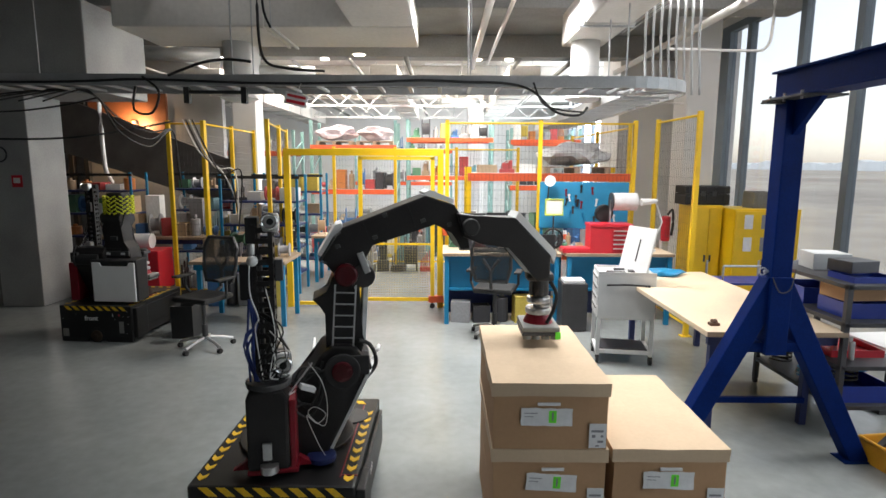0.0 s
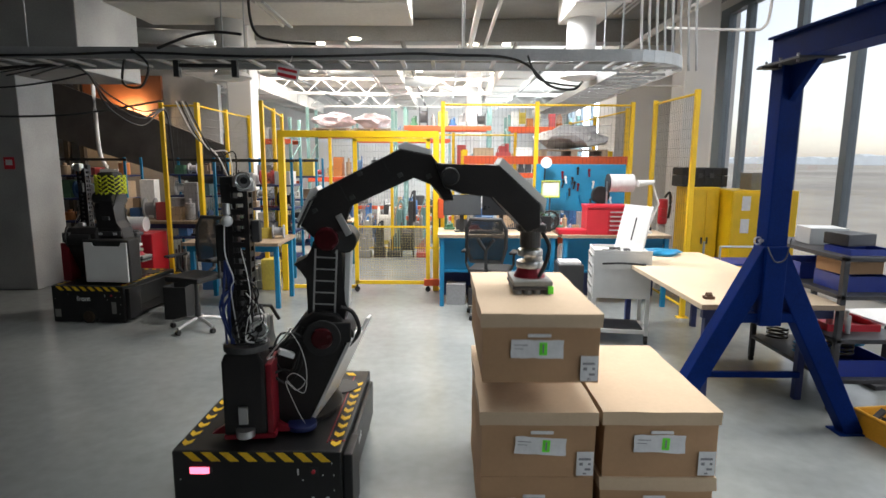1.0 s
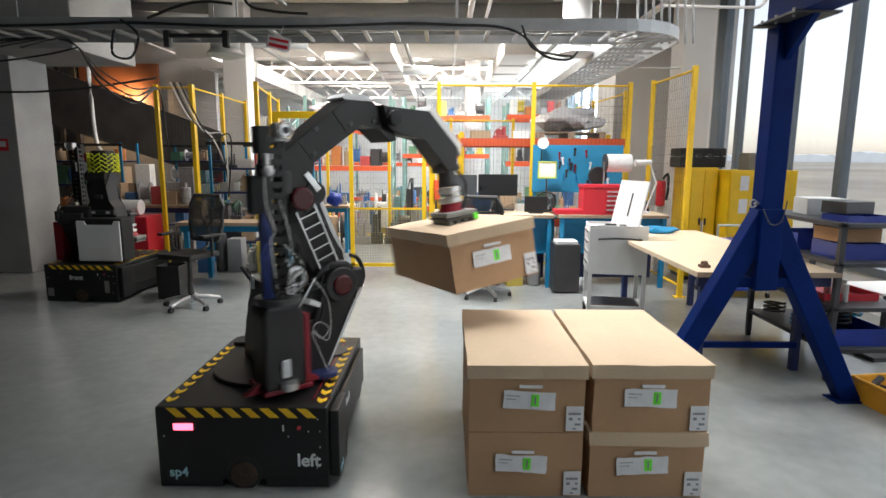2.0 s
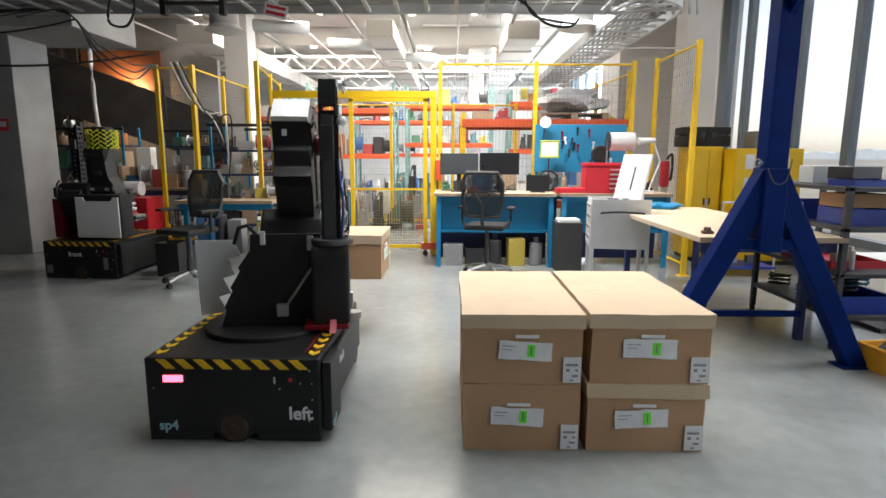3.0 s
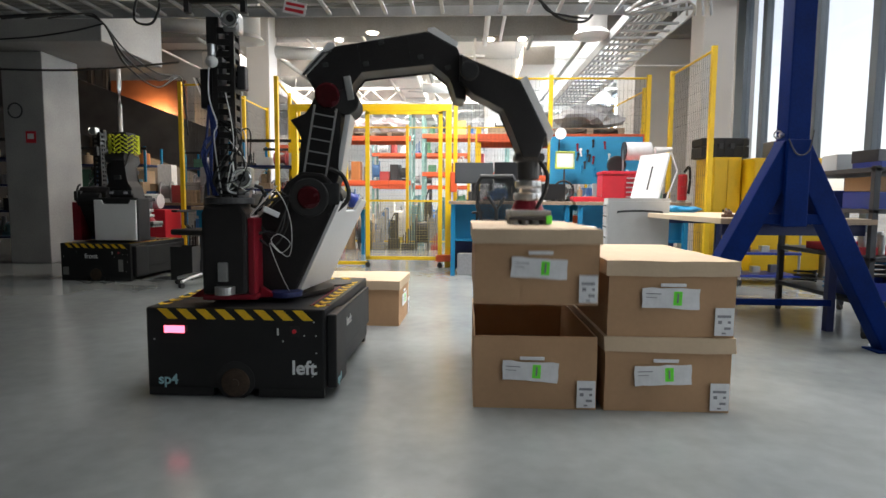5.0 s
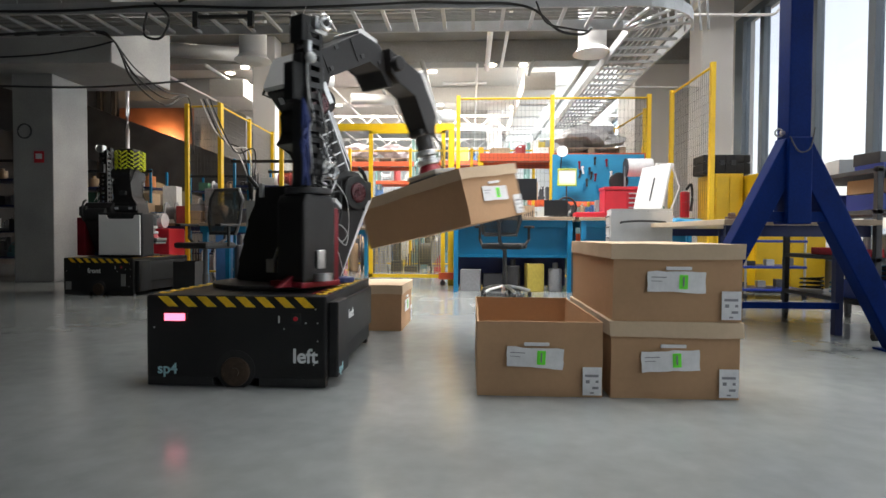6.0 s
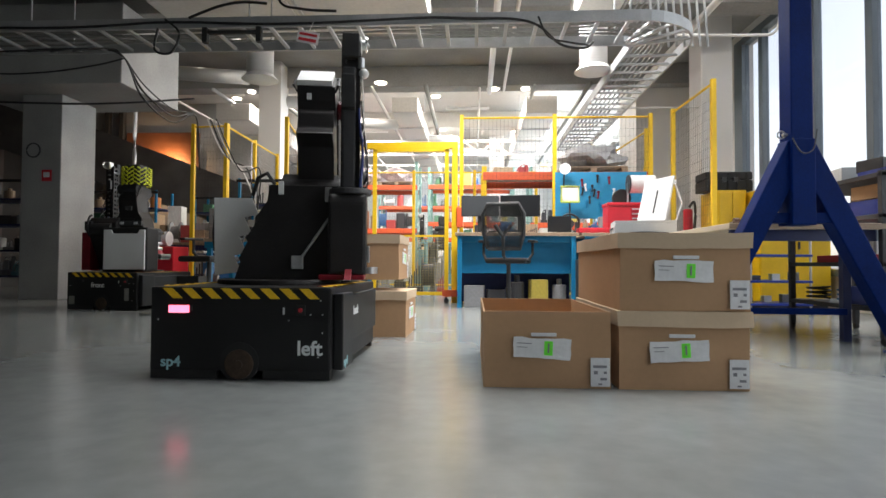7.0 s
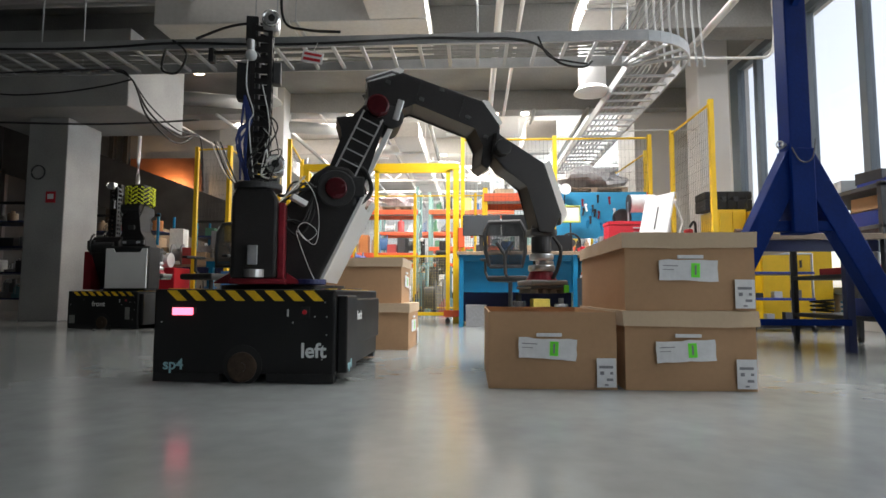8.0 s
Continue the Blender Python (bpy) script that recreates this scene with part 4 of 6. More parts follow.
# ---------------- gantry crane ----------------
def gantry():
    g = thing("gantry_crane", "dark blue painted steel gantry crane with A-frame legs", "gantry crane", pose(2.572, 4.17, 0, 0, 0, 2))
    part("post", S().box(-0.074, 0.074, -0.07, 0.07, 1.30, 2.675, 0.008), BLUE, g)
    part("sleeve", S().box(-0.080, 0.080, -0.085, 0.085, 0.86, 1.44, 0.008), BLUE, g)
    for sx in (-1, 1):
        k = 0.82 if sx > 0 else 0.80
        leg = S().prism([(0.0, 1.47), (0.088, 1.43), (k, 0.012), (k - 0.15, 0.012), (0.0, 1.25)], -0.06, 0.06, 0.008, Matrix.Diagonal((sx, 1, 1, 1)))
        part("leg", leg, BLUE, g)
        part("foot_plate", S().box(sx * (k - 0.08) - 0.12, sx * (k - 0.08) + 0.12, -0.08, 0.08, 0, 0.012, 0.003), BLUE, g)
        for y in (-0.055, 0.055):
            part("foot_bolt", S().cyl((sx * (k + 0.02), y, 0.012), (sx * (k + 0.02), y, 0.024), 0.01, seg=6), SILVER, g)
    part("crossbar", S().box(-0.31, 0.31, -0.05, 0.05, 0.875, 0.945, 0.006), BLUE, g)
    part("head_plate", S().box(-0.15, 0.15, -0.34, 0.11, 2.676, 2.692, 0.003).box(-0.21, -0.02, -0.05, 0.02, 2.655, 2.666), SHELF, g)
    part("gusset", S().prism([(0.07, 2.44), (0.07, 2.676), (0.33, 2.676)], -0.02, 0.02, 0, pose(0, 0, 0, 0, 0, -90)), BLUE, g)
    part("beam", S().box(-0.1, 0.1, -5.2, 0.1, 2.693, 2.708, 0.003).box(-0.07, 0.07, -5.2, 0.085, 2.708, 2.868).box(-0.1, 0.1, -5.2, 0.1, 2.868, 2.883, 0.003), BLUE, g, "dark blue steel beam")
    for y in (-0.28, -0.1, 0.06):
        part("clamp_bolt", S().cyl((-0.12, y, 2.66), (-0.12, y, 2.715), 0.009, seg=6), SILVER, g)
    part("far_post", S().box(-0.088, 0.088, -5.07, -4.93, 0.3, 2.692, 0.006), BLUE, g)
    part("far_foot", S().prism([(-0.85, 0.0), (-0.1, 1.5), (0.1, 1.5), (0.85, 0.0), (0.69, 0.0), (0.0, 1.27), (-0.69, 0.0)], -5.06, -4.94), BLUE, g)
    part("pin", S().cyl((-0.105, -0.02, 1.475), (-0.07, -0.02, 1.475), 0.011, seg=10).tube([(-0.112 + 0.026 * math.cos(a), -0.02, 1.475 + 0.026 * math.sin(a)) for a in np.linspace(0, 6.28, 14)], 0.006), SILVER, g, "steel locking pin with a ring")
    part("chain", S().tube(curve_pts([(-0.08, -0.095, 1.44), (-0.03, -0.11, 1.34), (0.045, -0.11, 1.36), (0.085, -0.09, 1.50)]), 0.0045), SHELF, g, "thin dark safety chain")
    return g


gantry()


# ---------------- cable ladder and ceiling services ----------------
def ladder_tray():
    t = thing("cable_tray", "galvanised ladder cable tray hanging under the ceiling", "cable tray")
    z, y0, x1, r, wd = 2.97, 5.75, 1.99, 0.72, 0.62
    near = [(-9.0, y0, z), (x1, y0, z)] + [(x1 + (r + 0.0) * math.sin(a), y0 + r - r * math.cos(a), z) for a in np.linspace(0.15, math.pi / 2, 9)] + [(x1 + r, 12.5, z)]
    far = [(-9.0, y0 + wd, z), (x1, y0 + wd, z), (x1 + 0.07, y0 + wd + 0.03, z), (x1 + 0.1, y0 + wd + 0.1, z), (x1 + 0.1, 12.5, z)]
    for line in (near, far):
        s = S()
        for a, b in zip(line, line[1:]):
            a, b = Vector(a), Vector(b)
            d = (b - a).normalized()
            n = Vector((-d.y, d.x, 0)) * 0.012
            vs = [s.bm.verts.new(p) for p in (a - n, b - n, b + n, a + n)]
            up = [s.bm.verts.new(v.co + Vector((0, 0, 0.11))) for v in vs]
            s.bm.faces.new(vs)
            s.bm.faces.new(up)
            for i in range(4):
                s.bm.faces.new((vs[i], vs[(i + 1) % 4], up[(i + 1) % 4], up[i]))
        part("side_rail", s, GALV, t)
    rung = link_mesh("rung", S().box(-0.018, 0.018, 0.0, wd, 0, 0.025), GALV)
    for k in range(37):
        ob = new("rung", rung)
        ob.parent, ob.matrix_basis = t, pose(-8.9 + k * 0.3, y0, z + 0.012)
    for k in range(4):
        a = 0.2 + k * 0.35
        ob = new("rung", rung)
        ob.parent, ob.matrix_basis = t, pose(x1 + r * math.sin(a), y0 + r - r * math.cos(a), z + 0.012, 0, 0, 90 * a / 1.57)
    for k in range(20):
        ob = new("rung", rung)
        ob.parent, ob.matrix_basis = t, pose(x1 + r, y0 + 1.0 + k * 0.28, z + 0.012, 0, 0, 90)
    rods = link_mesh("hanger_rod", S().cyl((0, 0, z), (0, 0, 4.44), 0.008, seg=8), GALV)
    for x in (-6.5, -4.2, -1.9, 0.4, 1.9):
        for y in (y0, y0 + wd):
            ob = new("hanger_rod", rods)
            ob.parent, ob.matrix_basis = t, pose(x, y, 0)
    bundle = S()
    rnd = random.Random(4)
    for k in range(7):
        yy = y0 + 0.1 + k * 0.06
        bundle.tube(curve_pts([(x, yy + rnd.uniform(-0.03, 0.03), z + 0.05 + rnd.uniform(0, 0.03)) for x in np.linspace(-9, 1.9, 14)] + [(x1 + 0.3, yy + 0.2, z + 0.05), (x1 + 0.15 + k * 0.06, y0 + 1.2, z + 0.05), (x1 + 0.15 + k * 0.06, 12.3, z + 0.05)], 3), 0.012, 5)
    tagged(part("cable_run", bundle, RUBBER, t), kind="stuff")
    return t


ladder_tray()


def cable(pts, r=0.014, label="slack black cable hanging from the cable tray", material=CABLE):
    pts = [(x, y, z - 0.19 if z < 3.45 and y < 6.3 else z) for x, y, z in pts]
    return solo("cable", S().tube(curve_pts(pts), r), material, label, "cable", smooth=True)


rnd = random.Random(11)
cable([(x, 5.72 + 0.01 * math.sin(x * 3), 3.22 - 0.035 * abs(math.sin(x * 1.15))) for x in np.linspace(-8.5, 0.75, 24)] + [(1.0, 5.72, 3.12), (1.22, 5.72, 2.93), (1.45, 5.75, 2.9), (1.55, 5.8, 2.98)], 0.013)
cable([(1.0, 5.7, 3.2), (1.1, 5.7, 3.0), (1.3, 5.7, 2.94), (1.5, 5.75, 2.93)], 0.01)
cable([(-1.6, 5.7, 4.5), (-1.62, 5.7, 3.7), (-1.58, 5.7, 3.42), (-1.35, 5.7, 3.32), (-1.0, 5.72, 3.3)], 0.014)
cable([(-1.55, 5.7, 4.5), (-1.57, 5.7, 3.75), (-1.5, 5.7, 3.5)], 0.012)
cable([(-2.5, 5.7, 3.25), (-2.2, 5.7, 3.36), (-1.95, 5.7, 3.4), (-1.7, 5.7, 3.38)], 0.014)
cable([(-2.75, 5.7, 3.24), (-2.6, 5.7, 3.1), (-2.68, 5.7, 2.9), (-2.85, 5.7, 2.93), (-2.82, 5.7, 3.15)], 0.012)
cable([(-9, 6.6, 2.7), (-7.5, 6.6, 2.55), (-5.5, 6.6, 2.5), (-4.2, 6.8, 2.52), (-3.3, 7.4, 2.75)], 0.013, "thin black cable sagging across the bay")
for k in range(5):
    cable([(-3.9 - k * 0.25, 5.95, 3.03), (-3.72 - k * 0.08, 6.3, 3.0), (-3.63, 6.4, 2.94), (-3.62 - 0.01 * k, 6.8, 2.74 - 0.02 * k - 0.05 * (k % 3)), (-3.6, 7.4, 2.62 - 0.03 * k - 0.06 * (k % 3)), (-3.56, 7.95, 2.67), (-3.55 + 0.01 * k, 8.0, 2.3 - 0.1 * k)], 0.009, "bundle of black cables drooping to the cage")
cable([(-3.63, 6.42, 2.93), (-4.0, 6.42, 2.85), (-4.6, 6.42, 2.78), (-5.3, 6.45, 2.8), (-6.0, 6.4, 3.0)], 0.01, "thin black cable slung under the tray")
part_box = thing("tray_bracket", "black bracket clamped under the cable tray", "bracket", pose(-2.05, 5.7, 2.89))
part("bar", S().box(-0.3, 0.3, -0.02, 0.02, 0, 0.03).box(-0.3, -0.25, -0.03, 0.03, -0.09, 0.06).box(0.25, 0.3, -0.03, 0.03, -0.09, 0.06), BLACKMATT, part_box)
tag = solo("hanging_tag", S().box(-0.11, 0.11, -0.003, 0.003, -0.06, 0.06), PAPER, "white paper tag hanging from the cable tray", "tag", pose(-1.28, 5.7, 2.84, 0, 12, 0))
part("printed_bar", S().box(-0.09, 0.09, -0.006, -0.003, 0.015, 0.04).box(-0.09, 0.09, -0.006, -0.003, -0.04, -0.01), REDPAINT, tag)
part("hanger", S().tube([(0, 0, 0.06), (0.02, 0, 0.16)], 0.004), WIRE, tag)


def ceiling_can(x, y):
    c = thing("ceiling_diffuser", "round white air diffuser on a drop duct", "air diffuser", pose(x, y, 0), "air diffusers")
    part("drop_duct", S().cyl((0, 0, 3.12), (0, 0, 3.76), 0.175, seg=40), WALL, c, "white painted drop duct", smooth=True)
    part("seam", S().cyl((0, 0, 3.42), (0, 0, 3.44), 0.18, seg=36), LIGHTGREY, c)
    part("flange", S().cyl((0, 0, 3.06), (0, 0, 3.12), 0.235, 0.18, seg=36), WALL, c)
    part("cone", S().cyl((0, 0, 3.02), (0, 0, 3.055), 0.13, 0.24, seg=30), LIGHTGREY, c)


ceiling_can(1.9, 7.45)
ceiling_can(-2.5, 7.6)


def duct(pts, w, h, label, material=DUCT):
    s = S()
    for (x0, y0, x1, y1, z) in pts:
        s.box(min(x0, x1) - (w / 2 if x0 == x1 else 0), max(x0, x1) + (w / 2 if x0 == x1 else 0), min(y0, y1) - (w / 2 if y0 == y1 else 0), max(y0, y1) + (w / 2 if y0 == y1 else 0), z, z + h, 0.02)
    d = thing("air_duct", label, "duct", None, "air ducts")
    part("casing", s, material, d)
    for x0, y0, x1, y1, z in pts:
        n = max(2, int(math.hypot(x1 - x0, y1 - y0) / 1.25))
        for k in range(1, n):
            x, y = x0 + (x1 - x0) * k / n, y0 + (y1 - y0) * k / n
            ax, ay = (w / 2 + 0.018, 0.014) if x0 == x1 else (0.014, w / 2 + 0.018)
            part("joint_flange", S().box(x - ax, x + ax, y - ay, y + ay, z - 0.018, z + h + 0.012, 0.003), material, d)
            for sg in (-1, 1):
                hx, hy = (x + sg * (w / 2 + 0.03), y + 0.1) if x0 == x1 else (x + 0.1, y + sg * (w / 2 + 0.03))
                part("hanger_rod", S().cyl((hx, hy, z - 0.01), (hx, hy, CEILZ), 0.006, seg=6), GALV, d)
            cx, cy = (w / 2 + 0.045, 0.018) if x0 == x1 else (0.018, w / 2 + 0.045)
            ox, oy = (x, y + 0.1) if x0 == x1 else (x + 0.1, y)
            part("hanger_strap", S().box(ox - cx, ox + cx, oy - cy, oy + cy, z - 0.022, z - 0.001), GALV, d)
    return d


duct([(-3.6, 7.3, -0.2, 7.3, 3.75)], 1.1, 0.36, "flat pale painted air duct under the ceiling", CEIL)
duct([(-0.55, 2.0, -0.55, 6.74, 3.755)], 0.7, 0.36, "flat pale painted branch duct under the ceiling", CEIL)
duct([(1.92, 1.5, 1.92, 7.75, 3.75)], 0.52, 0.4, "long pale painted air duct under the ceiling", CEIL)
duct([(-7.0, 4.2, -4.4, 4.2, 3.95)], 1.3, 0.949, "deep grey duct in shade")
for k, (p, r) in enumerate(((((-8, 6.9, 4.2), (4.8, 6.9, 4.2)), 0.05), (((-8, 7.15, 4.25), (4.8, 7.15, 4.25)), 0.03), (((-3.6, 2, 4.1), (-2.9, 9, 4.1)), 0.06), (((-4.1, 2, 4.15), (-3.4, 9, 4.15)), 0.045), (((0.7, 3, 4.2), (0.7, 12, 4.2)), 0.05), (((1.0, 3, 4.25), (1.0, 12, 4.25)), 0.03), (((3.6, 2, 4.1), (3.6, 12, 4.1)), 0.05), (((-8, 3.4, 4.2), (5, 3.4, 4.2)), 0.06))):
    solo("ceiling_pipe", S().cyl(*p, r, seg=16), WALL, "painted service pipe under the ceiling", "pipe", group="ceiling pipes", smooth=True)
for k in range(8):
    x = 2.35 + k * 0.085
    solo("conduit", S().tube(curve_pts([(x, 6.5, 3.0), (x, 6.6, 3.6), (x + 0.02, 6.7, 4.1), (x + 0.1, 7.4, 4.3), (x + 0.1, 9.5, 4.32)], 5), 0.014), GALV, "thin steel conduit rising from the cable tray", "conduit", group="conduits", smooth=True)
solo("drain_pipe", S().tube(curve_pts([(3.2, 8.2, 3.82), (4.3, 8.2, 3.8), (4.55, 8.2, 3.84), (4.62, 8.2, 4.1), (4.62, 8.2, 4.91)], 5), 0.02), WALL, "thin white pipe bending up by the windows", "pipe", smooth=True)
solo("wall_rail", S().cyl((2.8, 9.95, 3.28), (4.22, 9.95, 3.28), 0.014, seg=8), WALL, "thin white ceiling rod", "rod")
can = link_mesh("lens", S().cyl((0, 0, -0.012), (0, 0, 0.0), 0.11, seg=20), DOWNLIGHT)
rim = link_mesh("rim", S().cyl((0, 0, -0.006), (0, 0, 0.0), 0.15, seg=24), WHITE)
for x, y in ((-5.2, 11), (-3.6, 13.5), (-1.6, 12.0), (-0.6, 14.5), (0.8, 12.5), (-2.2, 17), (1.6, 16.5), (-0.4, 19), (-4.4, 18), (2.4, 20), (-5.8, 14.5), (0.6, 22.5), (-7.5, 11.5)):
    d = thing("ceiling_light", "small round recessed ceiling light, lit warm", "ceiling light", pose(x, y, 4.895 if (y % 4) > 0.6 else 4.44), "ceiling lights")
    for nm, me in (("lens", can), ("rim", rim)):
        ob = new(nm, me)
        ob.parent = d
        ob.matrix_basis = pose(0, 0, -0.007 if nm == "lens" else 0)
for y in (17.6, 21.8):
    truss = thing("roof_truss", "white open-web ceiling truss", "truss", None, "ceiling trusses")
    s = S()
    for k in range(14):
        x = -8 + k * 0.9
        part("web_bar", S().tube([(x, y, 4.4), (x + 0.45, y, 4.0), (x + 0.9, y, 4.4)], 0.02, 5), WALL, truss)
    part("hanger", S().box(-8, -7.9, y - 0.03, y + 0.03, 4.4, 4.9).box(4.8, 4.9, y - 0.03, y + 0.03, 4.4, 4.9).box(-1.6, -1.5, y - 0.03, y + 0.03, 4.4, 4.9), WALL, truss)
    s.box(-8, 4.9, y - 0.03, y + 0.03, 4.38, 4.44).box(-8, 4.9, y - 0.03, y + 0.03, 3.97, 4.02)
    part("chord", s, WALL, truss)


# ---------------- yellow cage ----------------
FZ = 2.91


def fence_run(name, pts, top=FZ, wire=True, label="yellow steel safety fence with wire mesh"):
    f = thing(name, label, "fence", None, "cage panels")
    for x, y in pts:
        part("post", S().box(x - 0.03, x + 0.03, y - 0.03, y + 0.03, 0.0, top, 0.004).box(x - 0.07, x + 0.07, y - 0.05, y + 0.05, 0.0, 0.012), YELLOW, f)
    for (x0, y0), (x1, y1) in zip(pts, pts[1:]):
        for z in (top - 0.05, 0.15):
            part("rail", S().cyl((x0, y0, z), (x1, y1, z), 0.016, seg=8), YELLOW, f)
        if wire:
            s = S()
            L = math.hypot(x1 - x0, y1 - y0)
            for k in range(1, int(L / 0.06)):
                u = k * 0.06 / L
                s.tube([(x0 + (x1 - x0) * u, y0 + (y1 - y0) * u, 0.16), (x0 + (x1 - x0) * u, y0 + (y1 - y0) * u, top - 0.06)], 0.0015, 3)
            for k in range(1, int((top - 0.2) / 0.12)):
                z = 0.16 + k * 0.12
                s.tube([(x0, y0, z), (x1, y1, z)], 0.0015, 3)
            tagged(part("wire_mesh", s, SHELF, f), kind="stuff")
    return f


fence_run("safety_fence", [(0.19, 8.93), (1.62, 8.93), (3.07, 8.93)])
fence_run("safety_fence", [(3.35, 7.35), (3.33, 8.7)])
fence_run("safety_fence", [(3.3, 9.9), (3.2, 11.6), (3.1, 13.4)])
fence_run("safety_fence", [(-4.3, 9.35), (-3.72, 9.3)])
fence_run("safety_fence", [(-3.72, 9.34), (-3.75, 10.6), (-3.78, 11.9)])
fence_run("safety_fence", [(-2.58, 8.95), (-2.8, 10.3), (-3.0, 11.5)])
fence_run("safety_fence", [(-2.2, 12.2), (-0.9, 12.2), (0.4, 12.2), (1.7, 12.2)], 2.6)


def gate():
    g = thing("sliding_gate", "yellow steel sliding gate with a mesh lower panel", "gate", pose(0, 8.82, 0))
    for x in (-2.26, 0.09):
        part("gate_post", S().box(x - 0.045, x + 0.045, -0.045, 0.045, 0, 2.45, 0.005), YELLOW, g)
    part("header", S().box(-2.3, 0.13, -0.05, 0.05, 2.36, 2.46, 0.006), YELLOW, g)
    part("sill_rail", S().box(-2.2, -1.15, -0.02, 0.02, 0.03, 0.08), YELLOW, g)
    leaf = part("gate_leaf", S().box(-1.16, -1.10, -0.1, -0.06, 0.13, 2.34).box(-0.06, 0.0, -0.1, -0.06, 0.13, 2.34).box(-1.16, 0.0, -0.1, -0.06, 0.12, 0.17).box(-1.16, 0.0, -0.1, -0.06, 2.30, 2.35).box(-1.10, -0.06, -0.09, -0.07, 1.0, 1.03), YELLOW, g)
    s = S()
    for k in range(1, 26):
        s.tube([(-1.1 + k * 0.04, -0.08, 0.17), (-1.1 + k * 0.04, -0.08, 1.0)], 0.002, 3)
    for k in range(1, 21):
        s.tube([(-1.1, -0.08, 0.17 + k * 0.04), (-0.06, -0.08, 0.17 + k * 0.04)], 0.002, 3)
    tagged(part("lower_mesh", s, MESHGREY, leaf), kind="stuff")
    for x in (-1.13, -0.03):
        part("castor", S().cyl((x, -0.1, 0.04), (x, -0.06, 0.04), 0.04, seg=16).box(x - 0.012, x + 0.012, -0.09, -0.07, 0.05, 0.13), BLACKMATT, leaf)
    part("hinge_plate", S().box(-0.09, 0.15, -0.12, -0.05, 0.1, 0.2), ORANGE, g)
    part("junction_box", S().box(0.12, 0.22, -0.1, 0.0, 1.15, 1.45, 0.01), ORANGE, g, "orange junction box")


gate()


# ---------------- workbench zone ----------------
def bench(name, label, x0, x1, y0, y1, h, legs, top, frame_mat, panel=None):
    b = thing(name, label, "workbench", None, "workbenches")
    part("tabletop", S().box(x0, x1, y0, y1, h - 0.045, h, 0.006), top, b)
    part("edge_strip", S().box(x0 + 0.002, x1 - 0.002, y0 - 0.003, y0, h - 0.042, h - 0.003), WOODEDGE, b)
    for x, y in legs:
        part("leg", S().box(x - 0.03, x + 0.03, y - 0.03, y + 0.03, 0, h - 0.045, 0.004), frame_mat, b)
    part("apron", S().box(x0 + 0.04, x1 - 0.04, y0 + 0.06, y0 + 0.1, h - 0.13, h - 0.045), frame_mat, b)
    part("apron", S().box(x0 + 0.04, x1 - 0.04, y1 - 0.1, y1 - 0.06, h - 0.13, h - 0.045), frame_mat, b)
    if panel:
        part("modesty_panel", S().box(x0 + 0.05, x1 - 0.05, y0 + 0.16, y0 + 0.18, 0.5, h - 0.05), BENCHBLUE, b, "bright blue steel panel")
        part("lower_panel", S().box(x0 + 0.05, x1 - 0.05, y0 + 0.45, y0 + 0.47, 0.06, 0.48), NAVY, b, "navy lower panel")
        part("shelf_edge", S().box(x0 + 0.03, x1 - 0.03, y0 + 0.12, y0 + 0.16, 0.47, 0.5), BENCHBLUE, b)
    return b


BZ = 1.02
bench("workbench", "bright blue steel workbench with a maple top", 0.13, 1.78, 7.82, 8.65, BZ, ((0.19, 7.87), (1.72, 7.87), (0.19, 8.6), (1.72, 8.6)), WOOD, BENCHBLUE, True)
bench("workbench", "blue steel workbench crowded with tools", 1.84, 3.35, 7.85, 8.65, BZ, ((1.9, 7.9), (3.3, 7.9), (1.9, 8.6), (3.3, 8.6)), WOOD, BENCHBLUE, True)
bench("workbench", "maple-topped worktable on dark blue legs", 2.28, 3.42, 4.53, 7.15, 0.905, ((2.42, 4.72), (3.28, 4.8), (2.5, 6.95), (3.32, 6.95)), WOOD, NAVY)
solo("leg_brace", S().box(2.46, 3.26, 4.74, 4.78, 0.21, 0.26, 0.004), BLUE, "dark blue table brace close to the floor", "brace")
block = thing("small_fixture", "small dark brown metal fixture on the worktable", "fixture", pose(2.42, 4.72, 0.905))
part("block", S().box(-0.04, 0.04, -0.03, 0.03, 0, 0.025, 0.004).cyl((-0.02, 0, 0.03), (0.02, 0, 0.03), 0.025, seg=14), mat("rusty_metal", (0.10, 0.05, 0.03), 0.6, 0.3, 0.3, 20), block)


def monitor(x, y, z, w, h, rz, shade, arm=True):
    m = thing("computer_monitor", "flat dark computer monitor on a bench arm", "monitor", pose(x, y, z, 0, 0, rz), "monitors")
    part("screen_case", S().box(-w / 2, w / 2, -0.02, 0.02, 0, h, 0.006), BLACKMATT, m)
    part("screen", S().box(-w / 2 + 0.008, w / 2 - 0.008, -0.024, -0.0205, 0.01, h - 0.008), shade, m)
    part("stand", S().box(-0.03, 0.03, 0.02, 0.06, -(z - BZ), h * 0.6).box(-0.1, 0.1, -0.03, 0.1, -(z - BZ), -(z - BZ) + 0.015), BLACKMATT, m)


SCREEN = mat("dark_screen", (0.06, 0.065, 0.07), 0.25, 0, 0.1, 3, 0)
SCREENB = mat("black_screen", (0.015, 0.016, 0.018), 0.3, 0, 0.1, 3, 0)
monitor(0.47, 8.12, BZ + 0.24, 0.53, 0.29, 4, SCREEN)
monitor(1.03, 8.14, BZ + 0.24, 0.55, 0.30, -4, SCREENB)
monitor(1.56, 8.05, BZ + 0.02, 0.32, 0.22, -6, SCREENB)


